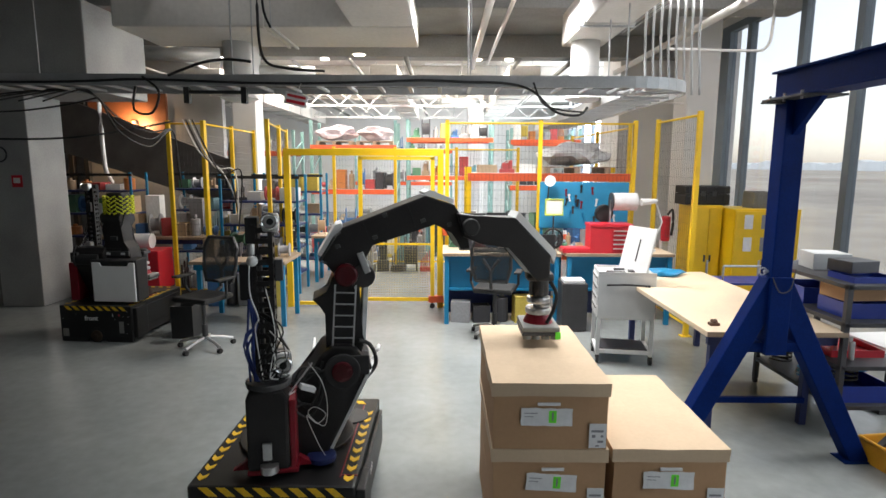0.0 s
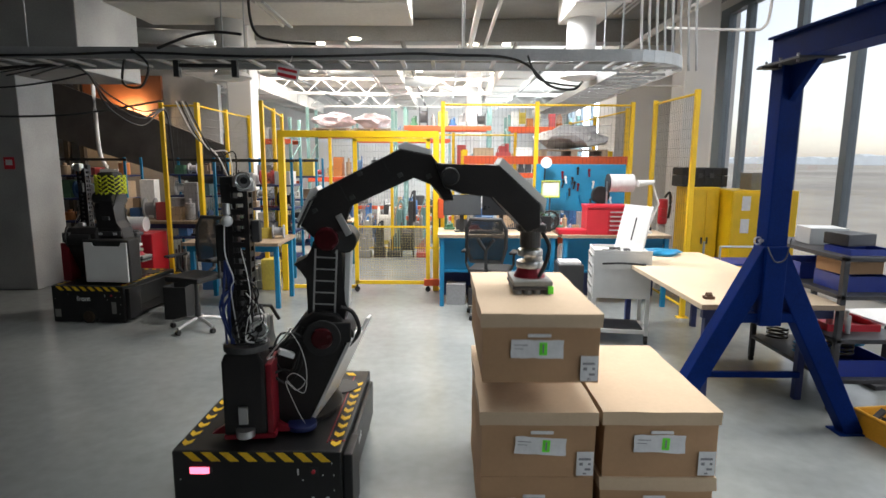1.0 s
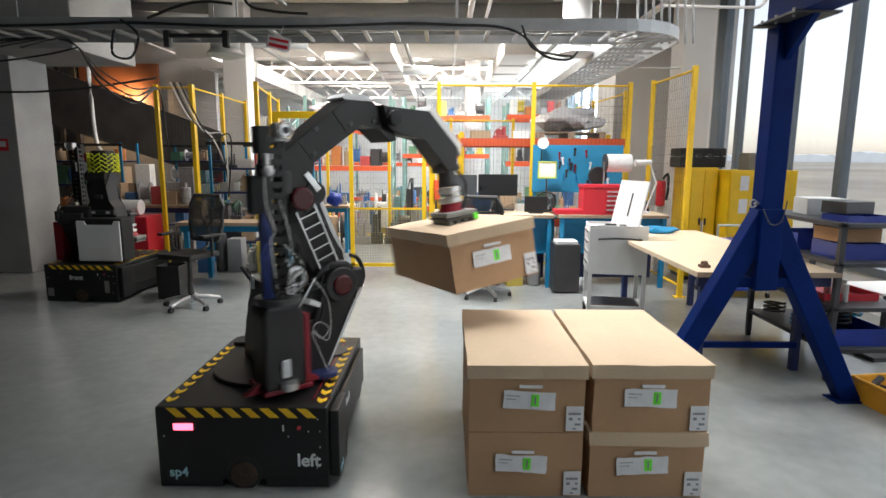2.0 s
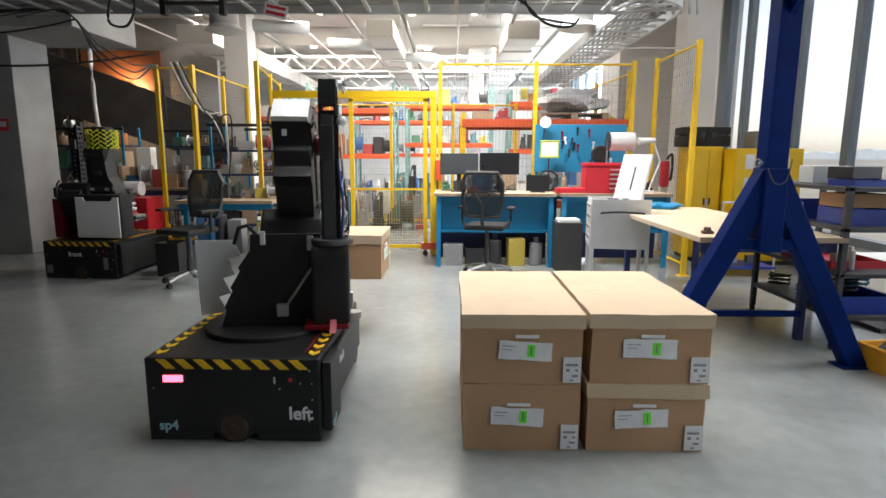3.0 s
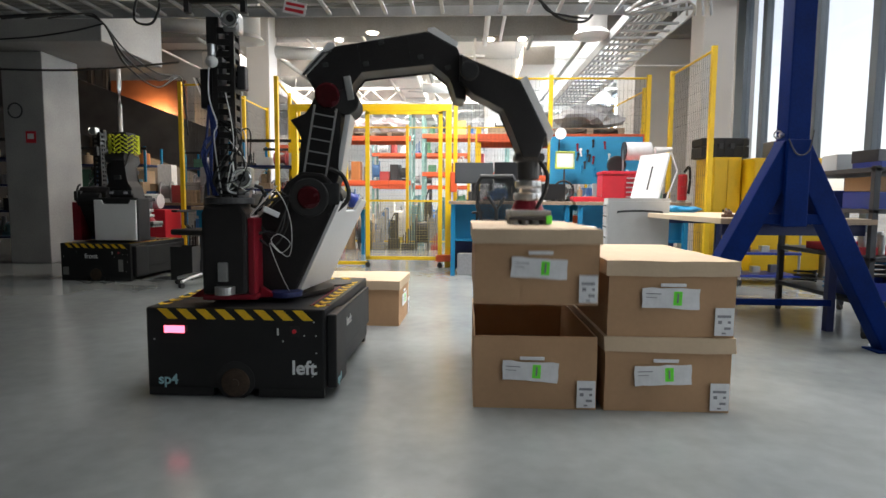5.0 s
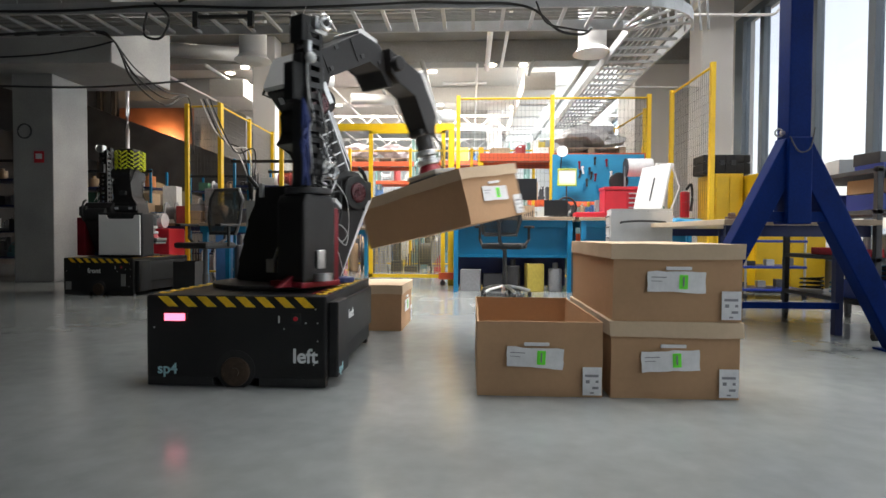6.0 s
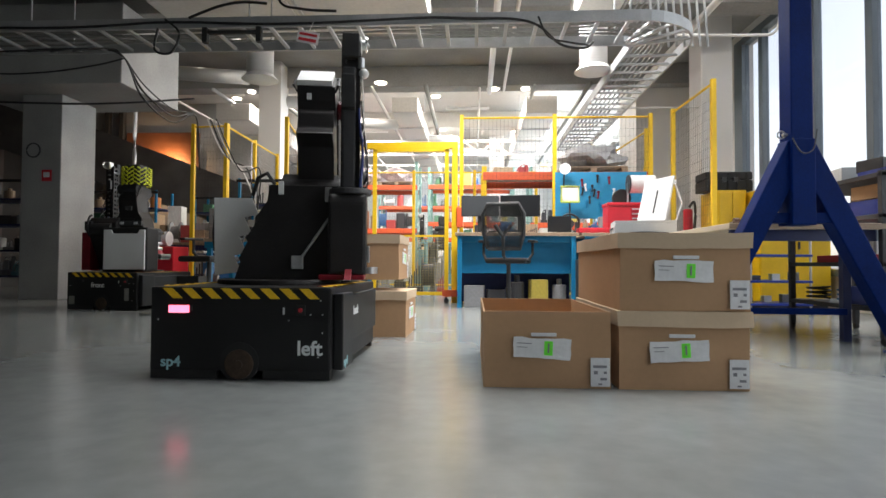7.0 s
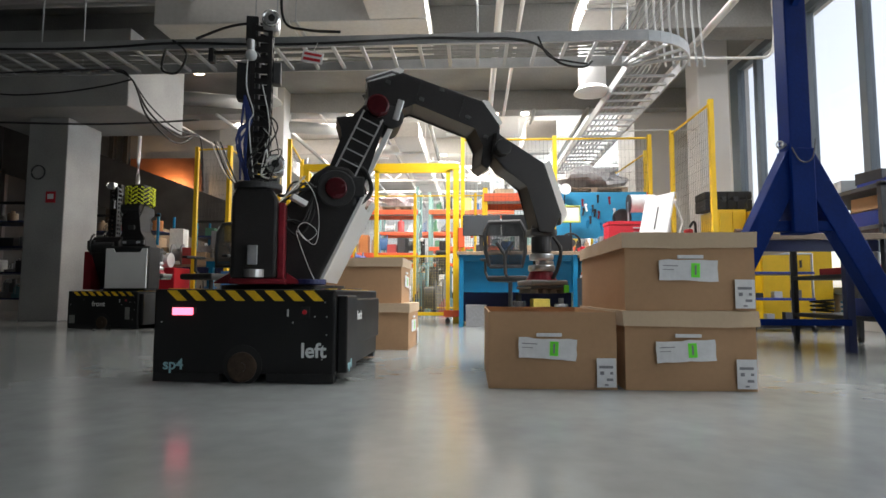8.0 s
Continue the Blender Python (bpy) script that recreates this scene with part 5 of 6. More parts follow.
def office_chair(m, label):
    c = thing("office_chair", label, "chair", m, "office chairs")
    part("seat", S().box(-0.25, 0.25, -0.24, 0.24, 0.60, 0.67, 0.03), BLACKMATT, c)
    back, qb = S(), pose(0, -0.275, 0.78, 8)
    zs, ws = (0.0, 0.18, 0.42, 0.53), (0.20, 0.235, 0.24, 0.19)
    for k in range(36):
        z = 0.008 + k * 0.0148
        w = float(np.interp(z, zs, ws))
        back.tube([qb @ Vector((x, 0.03 * (1 - (x / w) ** 2), z)) for x in (-w, -w / 2, 0, w / 2, w)], 0.0058, 3)
    for k in range(25):
        x = -0.228 + k * 0.019
        top = 0.53 if abs(x) < 0.19 else 0.53 - (abs(x) - 0.19) * 2.2
        low = 0.0 if abs(x) < 0.2 else (abs(x) - 0.2) * 5.0
        back.tube([qb @ Vector((x, 0.03 * (1 - (x / 0.24) ** 2), z)) for z in (low, (low + top) / 2, top)], 0.0042, 3)
    part("backrest", back, mat("chair_mesh", (0.05, 0.053, 0.055), 0.7, 0, 0.3, 60), c, "see-through black mesh")
    rim = [(-0.20, 0.0), (0.20, 0.0), (0.245, 0.18), (0.25, 0.42), (0.19, 0.54), (-0.19, 0.54), (-0.25, 0.42), (-0.245, 0.18), (-0.20, 0.0)]
    q = pose(0, -0.28, 0.78, 8)
    part("back_frame", S().tube([q @ Vector((x, 0, z)) for x, z in rim], 0.025, 8), DARKGREY, c)
    part("spine", S().tube([(0, -0.1, 0.6), (0, -0.31, 0.7), (0.0, -0.33, 0.92), (-0.1, -0.34, 1.07)], 0.022, 8).tube([(0, -0.33, 0.92), (0.1, -0.34, 1.07)], 0.018, 8), DARKGREY, c)
    for sx in (-1, 1):
        part("armrest", S().tube([(sx * 0.26, -0.1, 0.63), (sx * 0.31, -0.05, 0.72), (sx * 0.31, -0.05, 0.86)], 0.018, 8).box(sx * 0.31 - 0.045, sx * 0.31 + 0.045, -0.17, 0.12, 0.86, 0.89, 0.012), BLACKMATT, c)
    part("gas_lift", S().cyl((0, 0, 0.12), (0, 0, 0.6), 0.026, seg=14).cyl((0, 0, 0.12), (0, 0, 0.3), 0.035, seg=14), DARKGREY, c)
    for k in range(5):
        a = 2 * math.pi * k / 5 + 0.3
        x, y = 0.32 * math.cos(a), 0.32 * math.sin(a)
        part("base_arm", S().tube([(0, 0, 0.14), (x * 0.6, y * 0.6, 0.11), (x, y, 0.075)], 0.02, 8), SILVER, c)
        part("castor", S().cyl((x - 0.02, y, 0.03), (x + 0.02, y, 0.03), 0.03, seg=14), BLACKMATT, c)
    return c


ch = office_chair(pose(0.82, 7.35, 0, 0, 0, -15), "black mesh-backed office chair at the workbench")
chair2 = copy_thing(ch, pose(-2.75, 6.75, 0, 0, 0, 160))
tagged(chair2, "black office chair standing in shade beside a parked robot")


def pegboard():
    p = thing("pegboard", "blue perforated tool board hung with tools", "pegboard", pose(0, 8.72, 0))
    part("panel", S().box(1.6, 2.95, 0, 0.02, 1.28, 1.98, 0.004), mat("pegboard_blue", (0.02, 0.22, 0.40), 0.5, 0, 0.2, 5, 0.2, 60), p)
    part("support", S().box(1.62, 1.66, 0.021, 0.05, BZ, 1.9).box(2.88, 2.92, 0.021, 0.05, BZ, 1.9), BENCHBLUE, p)
    rr = random.Random(7)
    for k in range(16):
        x, z = rr.uniform(1.95, 2.9), rr.uniform(1.4, 1.9)
        c = rr.choice((BLACKMATT, SILVER, RED, DARKGREY, WHITE, BENCHBLUE))
        part("tool", S().box(-0.012, 0.012, -0.02, 0, -0.07, 0.03, 0.003, pose(x, 0, z, 0, rr.uniform(-15, 15))).cyl((x, -0.02, z + 0.03), (x, 0, z + 0.03), 0.02, seg=10), c, p)
    return p


pegboard()
box = solo("task_light", S().box(-0.13, 0.13, -0.02, 0.02, 0, 0.23, 0.03), mat("pale_plastic", (0.78, 0.80, 0.70), 0.5), "square pale framed magnifier light", "lamp", pose(1.78, 8.5, 1.5))
part("rim", S().tube([(-0.13, -0.02, 0), (0.13, -0.02, 0), (0.13, -0.02, 0.23), (-0.13, -0.02, 0.23), (-0.13, -0.02, 0)], 0.014, 8), mat("lime_rim", (0.45, 0.55, 0.06), 0.5), box)
part("stand", S().cyl((0, 0.02, -0.46), (0, 0.02, 0), 0.012, seg=8).cyl((0, 0.02, -0.478), (0, 0.02, -0.46), 0.08, seg=16), DARKGREY, box)
globe = solo("white_globe", S().cyl((0, 0, 0), (0, 0.05, 0), 0.085, 0.07, seg=24, bevel=0.01), WHITE, "round white lamp head above the bench", "lamp", pose(1.72, 8.55, 2.0))
part("arm", S().tube([(0, 0.05, 0), (0.0, 0.1, -0.1), (0.0, 0.16, -0.3)], 0.01), DARKGREY, globe)
spool = thing("cable_reel", "black cable reel standing on the bench", "reel", pose(1.74, 8.3, BZ + 0.15))
part("ring", S().tube([(0.14 * math.cos(a), 0, 0.14 * math.sin(a)) for a in np.linspace(0, 6.284, 24)], 0.014, 8), BLACKMATT, spool)
part("hub", S().cyl((0, -0.05, 0), (0, 0.05, 0), 0.06, seg=20).box(-0.02, 0.02, -0.03, 0.03, -0.15, 0.0), DARKGREY, spool)
fan = thing("desk_fan", "round black desk fan on the bench", "fan", pose(2.48, 8.35, BZ + 0.52))
part("cage", S().cyl((0, -0.05, 0), (0, 0.05, 0), 0.13, seg=26, bevel=0.02), BLACKMATT, fan)
part("stem", S().cyl((0, 0.03, -0.5), (0, 0.03, -0.05), 0.015, seg=8).cyl((0, 0.03, -0.518), (0, 0.03, -0.5), 0.09, seg=18), BLACKMATT, fan)


def toolbox(x, y):
    t = thing("tool_chest", "red metal tool chest with pale drawer pulls", "tool chest", pose(x, y, BZ))
    part("case", S().box(-0.29, 0.29, -0.16, 0.16, 0.0, 0.36, 0.008), REDPAINT, t)
    part("lid", S().box(-0.3, 0.3, -0.17, 0.17, 0.362, 0.41, 0.01), REDPAINT, t)
    for k in range(5):
        d = part("drawer", S().box(0.0, 0.27, -0.172, -0.161, 0.03 + k * 0.062, 0.085 + k * 0.062, 0.003), REDPAINT, t)
        part("drawer_pull", S().box(0.02, 0.25, -0.184, -0.173, 0.06 + k * 0.062, 0.078 + k * 0.062, 0.003), SILVER, d, "pale metal drawer pull")


toolbox(2.47, 8.03)
tray = solo("tool_tray", S().box(-0.2, 0.2, -0.12, 0.12, 0, 0.07, 0.015), REDPAINT, "shallow red parts tray on the bench", "tray", pose(2.0, 8.0, BZ))
roll = thing("paper_roll", "thick white paper roll on a bench holder", "paper roll", pose(2.72, 8.2, 1.72))
part("roll", S().cyl((-0.17, 0, 0), (0.17, 0, 0), 0.125, seg=32, bevel=0.008), PAPER, roll)
part("holder", S().cyl((-0.2, 0, 0), (0.2, 0, 0), 0.02, seg=10).box(-0.2, -0.185, -0.02, 0.02, -0.7, 0.02).box(-0.22, 0.0, -0.05, 0.05, -0.7, -0.685), SILVER, roll)
part("end_disc", S().cyl((-0.19, 0, 0), (-0.175, 0, 0), 0.13, seg=24), DARKGREY, roll)
lamp = thing("desk_lamp", "white jointed desk lamp clamped to the bench", "lamp", pose(3.1, 8.1, BZ))
part("arm", S().tube([(0, 0, 0), (0.03, 0, 0.12), (0.14, 0, 0.42)], 0.012, 8).tube([(0.14, 0, 0.42), (0.02, 0, 0.74)], 0.012, 8), WHITE, lamp)
part("head", S().cyl((0.05, 0, 0.72), (-0.18, -0.02, 0.70), 0.03, 0.05, seg=16), WHITE, lamp)
part("base", S().cyl((0, 0, 0), (0, 0, 0.03), 0.07, seg=18), WHITE, lamp)


def cart(x0, y0):
    c = thing("tool_cart", "light grey drawer cart with its lid raised", "tool cart", pose(x0, y0, 0, 0, 0, -8))
    w, d = 0.62, 0.46
    body = part("body", S().box(0, w, 0, d, 0.52, 1.03, 0.006), LIGHTGREY, c)
    for k in range(4):
        dr = part("drawer", S().box(-0.012, -0.002, 0.03, d - 0.03, 0.55 + k * 0.115, 0.655 + k * 0.115, 0.003), LIGHTGREY, body)
        part("drawer_grip", S().box(-0.022, -0.0125, 0.06, d - 0.06, 0.63 + k * 0.115, 0.642 + k * 0.115), DARKGREY, dr)
    for x, y in ((0.02, 0.02), (w - 0.02, 0.02), (0.02, d - 0.02), (w - 0.02, d - 0.02)):
        part("post", S().box(x - 0.02, x + 0.02, y - 0.02, y + 0.02, 0.1, 0.52), LIGHTGREY, c)
        part("castor", S().cyl((x - 0.015, y, 0.045), (x + 0.015, y, 0.045), 0.045, seg=16).box(x - 0.02, x + 0.02, y - 0.02, y + 0.02, 0.07, 0.1), BLACKMATT, c)
    part("bottom_shelf", S().box(0, w, 0, d, 0.12, 0.16, 0.006), LIGHTGREY, c)
    part("tray_mat", S().box(0.04, w - 0.05, 0.04, d - 0.04, 0.161, 0.17), SHELF, c)
    part("push_bar", S().tube(curve_pts([(0.10, -0.005, 0.91), (0.12, -0.05, 0.92), (0.3, -0.06, 0.93), (0.52, -0.05, 0.92), (0.54, -0.005, 0.91)], 5), 0.011, 8), BLACKMATT, c)
    part("lid", S().box(0, 0.02, 0, d, 0, 0.52, 0.004, pose(w - 0.12, 0.0, 1.035, 0, 14, 30)), LIGHTGREY, c, "raised grey lid")
    part("lid_slot", S().box(-0.004, -0.001, 0.2, 0.22, 0.12, 0.38, 0, pose(w - 0.12, 0.0, 1.035, 0, 14, 30)), BLACKMATT, c)
    part("tray_edge", S().box(0, w, 0, 0.012, 1.031, 1.06).box(0, w, d - 0.012, d, 1.031, 1.06).box(0, 0.012, 0.012, d - 0.012, 1.031, 1.06), LIGHTGREY, c)
    part("stored_tool", S().box(0.1, 0.3, 0.1, 0.16, 1.031, 1.05).cyl((0.2, 0.3, 1.04), (0.4, 0.33, 1.04), 0.012, seg=8).box(0.34, 0.4, 0.1, 0.2, 1.031, 1.06), DARKGREY, c)


cart(1.88, 6.3)
ped = thing("drawer_pedestal", "dark grey drawer pedestal under the bench", "drawer unit", pose(1.72, 7.5, 0))
part("case", S().box(0.02, 0.36, 0, 0.48, 0.02, 0.66, 0.008), DARKGREY, ped)
part("top_items", S().box(0.05, 0.33, 0.05, 0.3, 0.661, 0.70, 0.004), PAPER, ped)
stool = thing("red_extinguisher", "red fire extinguisher with a black hose on the column", "extinguisher", pose(3.65, 9.0, 1.05))
part("tank", S().cyl((0, 0, 0), (0, 0, 0.4), 0.07, seg=20, bevel=0.03), REDPAINT, stool)
part("hose", S().tube(curve_pts([(0.0, -0.05, 0.42), (0.06, -0.08, 0.5), (0.08, -0.08, 0.3), (0.06, -0.08, 0.1)]), 0.02), CABLE, stool)
part("bracket", S().box(-0.05, 0.05, -0.02, 0.1, -1.05, 0.0), LIGHTGREY, stool)


# ---------------- right side: shelf unit, tote, cabinets ----------------
def open_bin(name, label, m, w, d, h, material, group="bins"):
    return solo(name, S().shell(-w / 2, w / 2, -d / 2, d / 2, 0, h, 0.006), material, label, "bin", m, group)


def shelf_unit():
    x0, x1, y0, y1 = 3.40, 3.98, 4.55, 5.75
    u = thing("shelf_unit", "dark grey steel shelf unit full of bins", "shelf")
    for x, y in ((x0, y0), (x1, y0), (x0, y1), (x1, y1)):
        part("post", S().box(x - 0.022, x + 0.022, y - 0.022, y + 0.022, 0.05, 1.30, 0.003), SHELF, u)
        part("castor", S().cyl((x - 0.015, y, 0.028), (x + 0.015, y, 0.028), 0.028, seg=12), BLACKMATT, u)
    for z in (0.28, 0.62, 0.98, 1.29):
        part("shelf_board", S().box(x0 - 0.022, x1 + 0.022, y0 - 0.022, y1 + 0.022, z - 0.035, z, 0.004), SHELF, u)
    g = "bins on the shelf unit"
    open_bin("storage_bin", "open blue plastic parts bin", pose(3.66, 4.78, 1.29), 0.36, 0.32, 0.05, BINBLUE, g)
    open_bin("storage_bin", "open blue plastic parts bin", pose(3.68, 4.85, 0.98), 0.40, 0.36, 0.13, BINBLUE, g)
    open_bin("storage_bin", "open blue plastic parts bin", pose(3.66, 5.4, 0.98), 0.40, 0.4, 0.15, BINBLUE, g)
    open_bin("storage_bin", "shallow red parts tray", pose(3.68, 5.1, 0.62), 0.45, 0.7, 0.06, REDPAINT, g)
    open_bin("storage_bin", "open blue plastic parts bin", pose(3.68, 4.85, 0.28), 0.44, 0.5, 0.14, BINBLUE, g)
    solo("parts_box", S().box(-0.14, 0.14, -0.12, 0.12, 0, 0.10, 0.006), SHELF, "grey metal case on the shelf unit", "box", pose(3.66, 4.9, 1.342, 0, 0, 12))
    solo("parts_box", S().box(-0.16, 0.16, -0.14, 0.14, 0, 0.15, 0.006), LIGHTGREY, "pale grey equipment case on the shelf unit", "box", pose(3.72, 5.35, 1.29, 0, 0, -8))
    solo("parts_box", S().box(-0.18, 0.18, -0.15, 0.15, 0, 0.11, 0.004), CARD, "small brown cardboard box on the shelf unit", "box", pose(3.66, 4.87, 1.118, 0, 0, 4))
    rr = random.Random(3)
    for k in range(6):
        x, y = 3.45 + 0.05 * (k % 2), 4.68 + k * 0.1
        solo("steel_cylinder", S().cyl((0, 0, 0), (0, 0, rr.uniform(0.14, 0.2)), 0.022, seg=16, bevel=0.004), SILVER, "bare steel cylinder part on the shelf", "cylinder", pose(x + 0.12, y, 0.62 + 0.0065), "steel parts")
    for k in range(5):
        solo("coiled_cable", S().tube([(0.09 * math.cos(a) * (1 + 0.1 * math.sin(3 * a)), 0.09 * math.sin(a), 0.015 + 0.006 * a) for a in np.linspace(0, 18, 60)], 0.01, 5), rr.choice((CABLE, BENCHBLUE, DARKGREY)), "coil of cable lying on a shelf", "cable", pose(3.55 + 0.25 * (k % 2), 4.7 + k * 0.22, 0.28 + (0.15 if k < 2 else 0)), "cable coils")


shelf_unit()
TOTE = mat("orange_yellow_tote", (0.62, 0.30, 0.02), 0.45, 0, 0.15, 5)
tote = open_bin("tote", "yellow-orange plastic tote full of dark scrap on the floor", pose(3.62, 3.95, 0, 0, 0, 8), 0.42, 0.62, 0.17, TOTE, "totes")
part("tote_rim", S().tube([(-0.21, -0.31, 0.17), (0.21, -0.31, 0.17), (0.21, 0.31, 0.17), (-0.21, 0.31, 0.17), (-0.21, -0.31, 0.17)], 0.014, 6), TOTE, tote)
scrap = S()
rr = random.Random(9)
for k in range(26):
    scrap.box(-0.06, 0.06, -0.02, 0.02, -0.012, 0.012, 0, pose(rr.uniform(-0.15, 0.15), rr.uniform(-0.24, 0.24), rr.uniform(0.03, 0.16), rr.uniform(-30, 30), rr.uniform(-30, 30), rr.uniform(0, 180)))
tagged(part("scrap", scrap, SHELF, tote), kind="stuff")
white_board = solo("white_board", S().box(-0.3, 0.3, -0.25, 0.25, 0, 0.02, 0.004), WHITE, "white board lying on the lower shelf", "board", pose(4.35, 5.2, 0.62, 0, 0, 5))
part("stand", S().box(-0.26, 0.26, -0.2, 0.2, -0.62, -0.58).box(-0.03, 0.03, -0.03, 0.03, -0.58, 0), SHELF, white_board)


def yellow_cabinet(x0, x1, y0, y1, h, label, stickers):
    c = thing("safety_cabinet", label, "cabinet", None, "safety cabinets")
    body = part("body", S().box(x0, x1, y0, y1, 0.06, h, 0.008), YELLOW, c)
    part("plinth", S().box(x0 + 0.03, x1 - 0.03, y0 + 0.03, y1 - 0.03, 0, 0.06), SHELF, c)
    mid = (x0 + x1) / 2
    for a, b in ((x0 + 0.015, mid - 0.004), (mid + 0.004, x1 - 0.015)):
        d = part("door", S().box(a, b, y0 - 0.018, y0 - 0.001, 0.10, h - 0.03, 0.004), YELLOW, c)
        part("handle", S().box(mid - 0.05 if b < mid else mid + 0.03, mid - 0.03 if b < mid else mid + 0.05, y0 - 0.045, y0 - 0.019, h * 0.5, h * 0.5 + 0.1, 0.004), SHELF, d)
    for k in range(stickers):
        u, v = x0 + 0.14 + 0.24 * (k % 3), h - 0.28 - 0.32 * (k // 3)
        part("sticker", S().box(u, u + 0.12, y0 - 0.021, y0 - 0.0185, v, v + 0.2), (PAPER, INK, LIGHTGREY)[k % 3], c, "faded paper notice")
    return c


yellow_cabinet(3.84, 4.235, 8.4, 9.0, 1.66, "narrow yellow steel safety cabinet", 0)
yellow_cabinet(4.26, 5.2, 8.1, 8.75, 1.63, "wide yellow steel safety cabinet with paper notices", 5)
case = thing("equipment_case", "black ribbed equipment case on a yellow cabinet", "case", pose(4.04, 8.68, 1.66))
part("shell", S().box(-0.33, 0.33, -0.2, 0.2, 0, 0.16, 0.015), BLACKMATT, case)
part("lid", S().box(-0.33, 0.33, -0.2, 0.2, 0.165, 0.28, 0.02), BLACKMATT, case)
for k in range(5):
    part("rib", S().box(-0.28 + k * 0.13, -0.25 + k * 0.13, -0.212, -0.2, 0.03, 0.26), BLACKMATT, case)
for x in (-0.1, 0.06):
    part("latch", S().box(x, x + 0.06, -0.215, -0.2, 0.13, 0.2), SHELF, case)
basket = solo("ribbed_basket", S().shell(-0.17, 0.17, -0.15, 0.15, 0, 0.24, 0.008), RUBBER, "grey ribbed basket on a yellow cabinet", "basket", pose(4.75, 8.38, 1.63))
for k in range(9):
    part("rib", S().box(-0.16 + k * 0.038, -0.148 + k * 0.038, -0.157, -0.15, 0.01, 0.23), RUBBER, basket)
# low blue trolley under the gantry
tr = thing("parts_trolley", "low blue and chrome trolley by the yellow cabinets", "trolley", pose(3.75, 7.3, 0))
for z in (0.1, 0.38, 0.7):
    part("deck", S().box(0, 0.75, 0, 0.5, z, z + 0.03, 0.006), BINBLUE, tr)
for x in (0.02, 0.73):
    for y in (0.02, 0.48):
        part("post", S().cyl((x, y, 0.06), (x, y, 0.95), 0.014, seg=10), SILVER, tr)
        part("castor", S().cyl((x - 0.015, y, 0.035), (x + 0.015, y, 0.035), 0.035, seg=12), BLACKMATT, tr)
part("handle", S().tube([(0.02, 0.02, 0.95), (0.73, 0.02, 0.95)], 0.014, 8), SILVER, tr)
for k in range(6):
    solo("trolley_part", S().box(-0.05, 0.05, -0.04, 0.04, 0, 0.06 + 0.02 * (k % 3), 0.005), (SHELF, SILVER, RUBBER)[k % 3], "small machined part on the trolley", "machine part", pose(3.87 + (k % 3) * 0.23, 7.42 + (k // 3) * 0.2, 0.41 if k < 3 else 0.13), "trolley parts")

# ---------------- storage racks ----------------
COLS = [mat("item_%s" % n, c, 0.5, 0, 0.15, 8, rand=0.25) for n, c in (("blue", (0.05, 0.14, 0.32)), ("grey", (0.32, 0.32, 0.33)), ("dark", (0.04, 0.04, 0.045)), ("tan", (0.42, 0.30, 0.19)), ("white", (0.68, 0.68, 0.66)), ("red", (0.36, 0.05, 0.05)), ("green", (0.09, 0.22, 0.13)), ("yellow", (0.55, 0.43, 0.08)), ("teal", (0.16, 0.30, 0.33)), ("orange", (0.5, 0.18, 0.05)))]
NAMES = ("blue", "grey", "black", "tan", "white", "red", "green", "yellow", "teal", "orange")
ITEM = {}


def item(kind, ci):
    if (kind, ci) not in ITEM:
        s = S()
        if kind == "box":
            s.box(-0.5, 0.5, -0.5, 0.5, 0, 1, 0.02).box(-0.15, 0.15, -0.505, -0.5, 0.55, 0.8)
        elif kind == "crate":
            s.shell(-0.5, 0.5, -0.5, 0.5, 0, 0.8, 0.04).box(-0.45, 0.45, -0.3, 0.35, 0.2, 0.72)
        elif kind == "canister":
            s.cyl((0, 0, 0), (0, 0, 0.8), 0.4, seg=16, bevel=0.06).cyl((0, 0, 0.8), (0, 0, 1), 0.15, seg=12)
        elif kind == "machine":
            s.box(-0.5, 0.5, -0.4, 0.4, 0, 0.3, 0.02).box(-0.3, 0.1, -0.3, 0.3, 0.3, 0.8, 0.03).cyl((0.25, 0, 0.3), (0.25, 0, 1), 0.14, seg=14).tube(curve_pts([(0.25, -0.2, 0.9), (0.0, -0.4, 0.95), (-0.35, -0.35, 0.6), (-0.4, -0.3, 0.3)]), 0.035)
        elif kind == "spool":
            s.cyl((-0.4, 0, 0.5), (0.4, 0, 0.5), 0.3, seg=18).cyl((-0.5, 0, 0.5), (-0.4, 0, 0.5), 0.5, seg=22).cyl((0.4, 0, 0.5), (0.5, 0, 0.5), 0.5, seg=22)
        else:
            for i in range(5):
                s.cyl((-0.4 + i * 0.2, 0.1 * (i % 2), 0), (-0.35 + i * 0.18, 0.1, 0.5 + 0.1 * ((i * 7) % 6)), 0.05, seg=8)
            s.box(-0.5, 0.5, -0.2, 0.3, 0, 0.2, 0.02)
        ITEM[(kind, ci)] = link_mesh("item", s, COLS[ci])
    return ITEM[(kind, ci)]


KINDS = (("box", "storage_box", "cardboard or plastic box"), ("crate", "parts_crate", "open parts crate"), ("canister", "canister", "lidded canister"), ("machine", "machine_part", "machine part with hoses"), ("spool", "cable_spool", "cable spool"), ("rack", "tool_rack", "small rack of upright tools"))


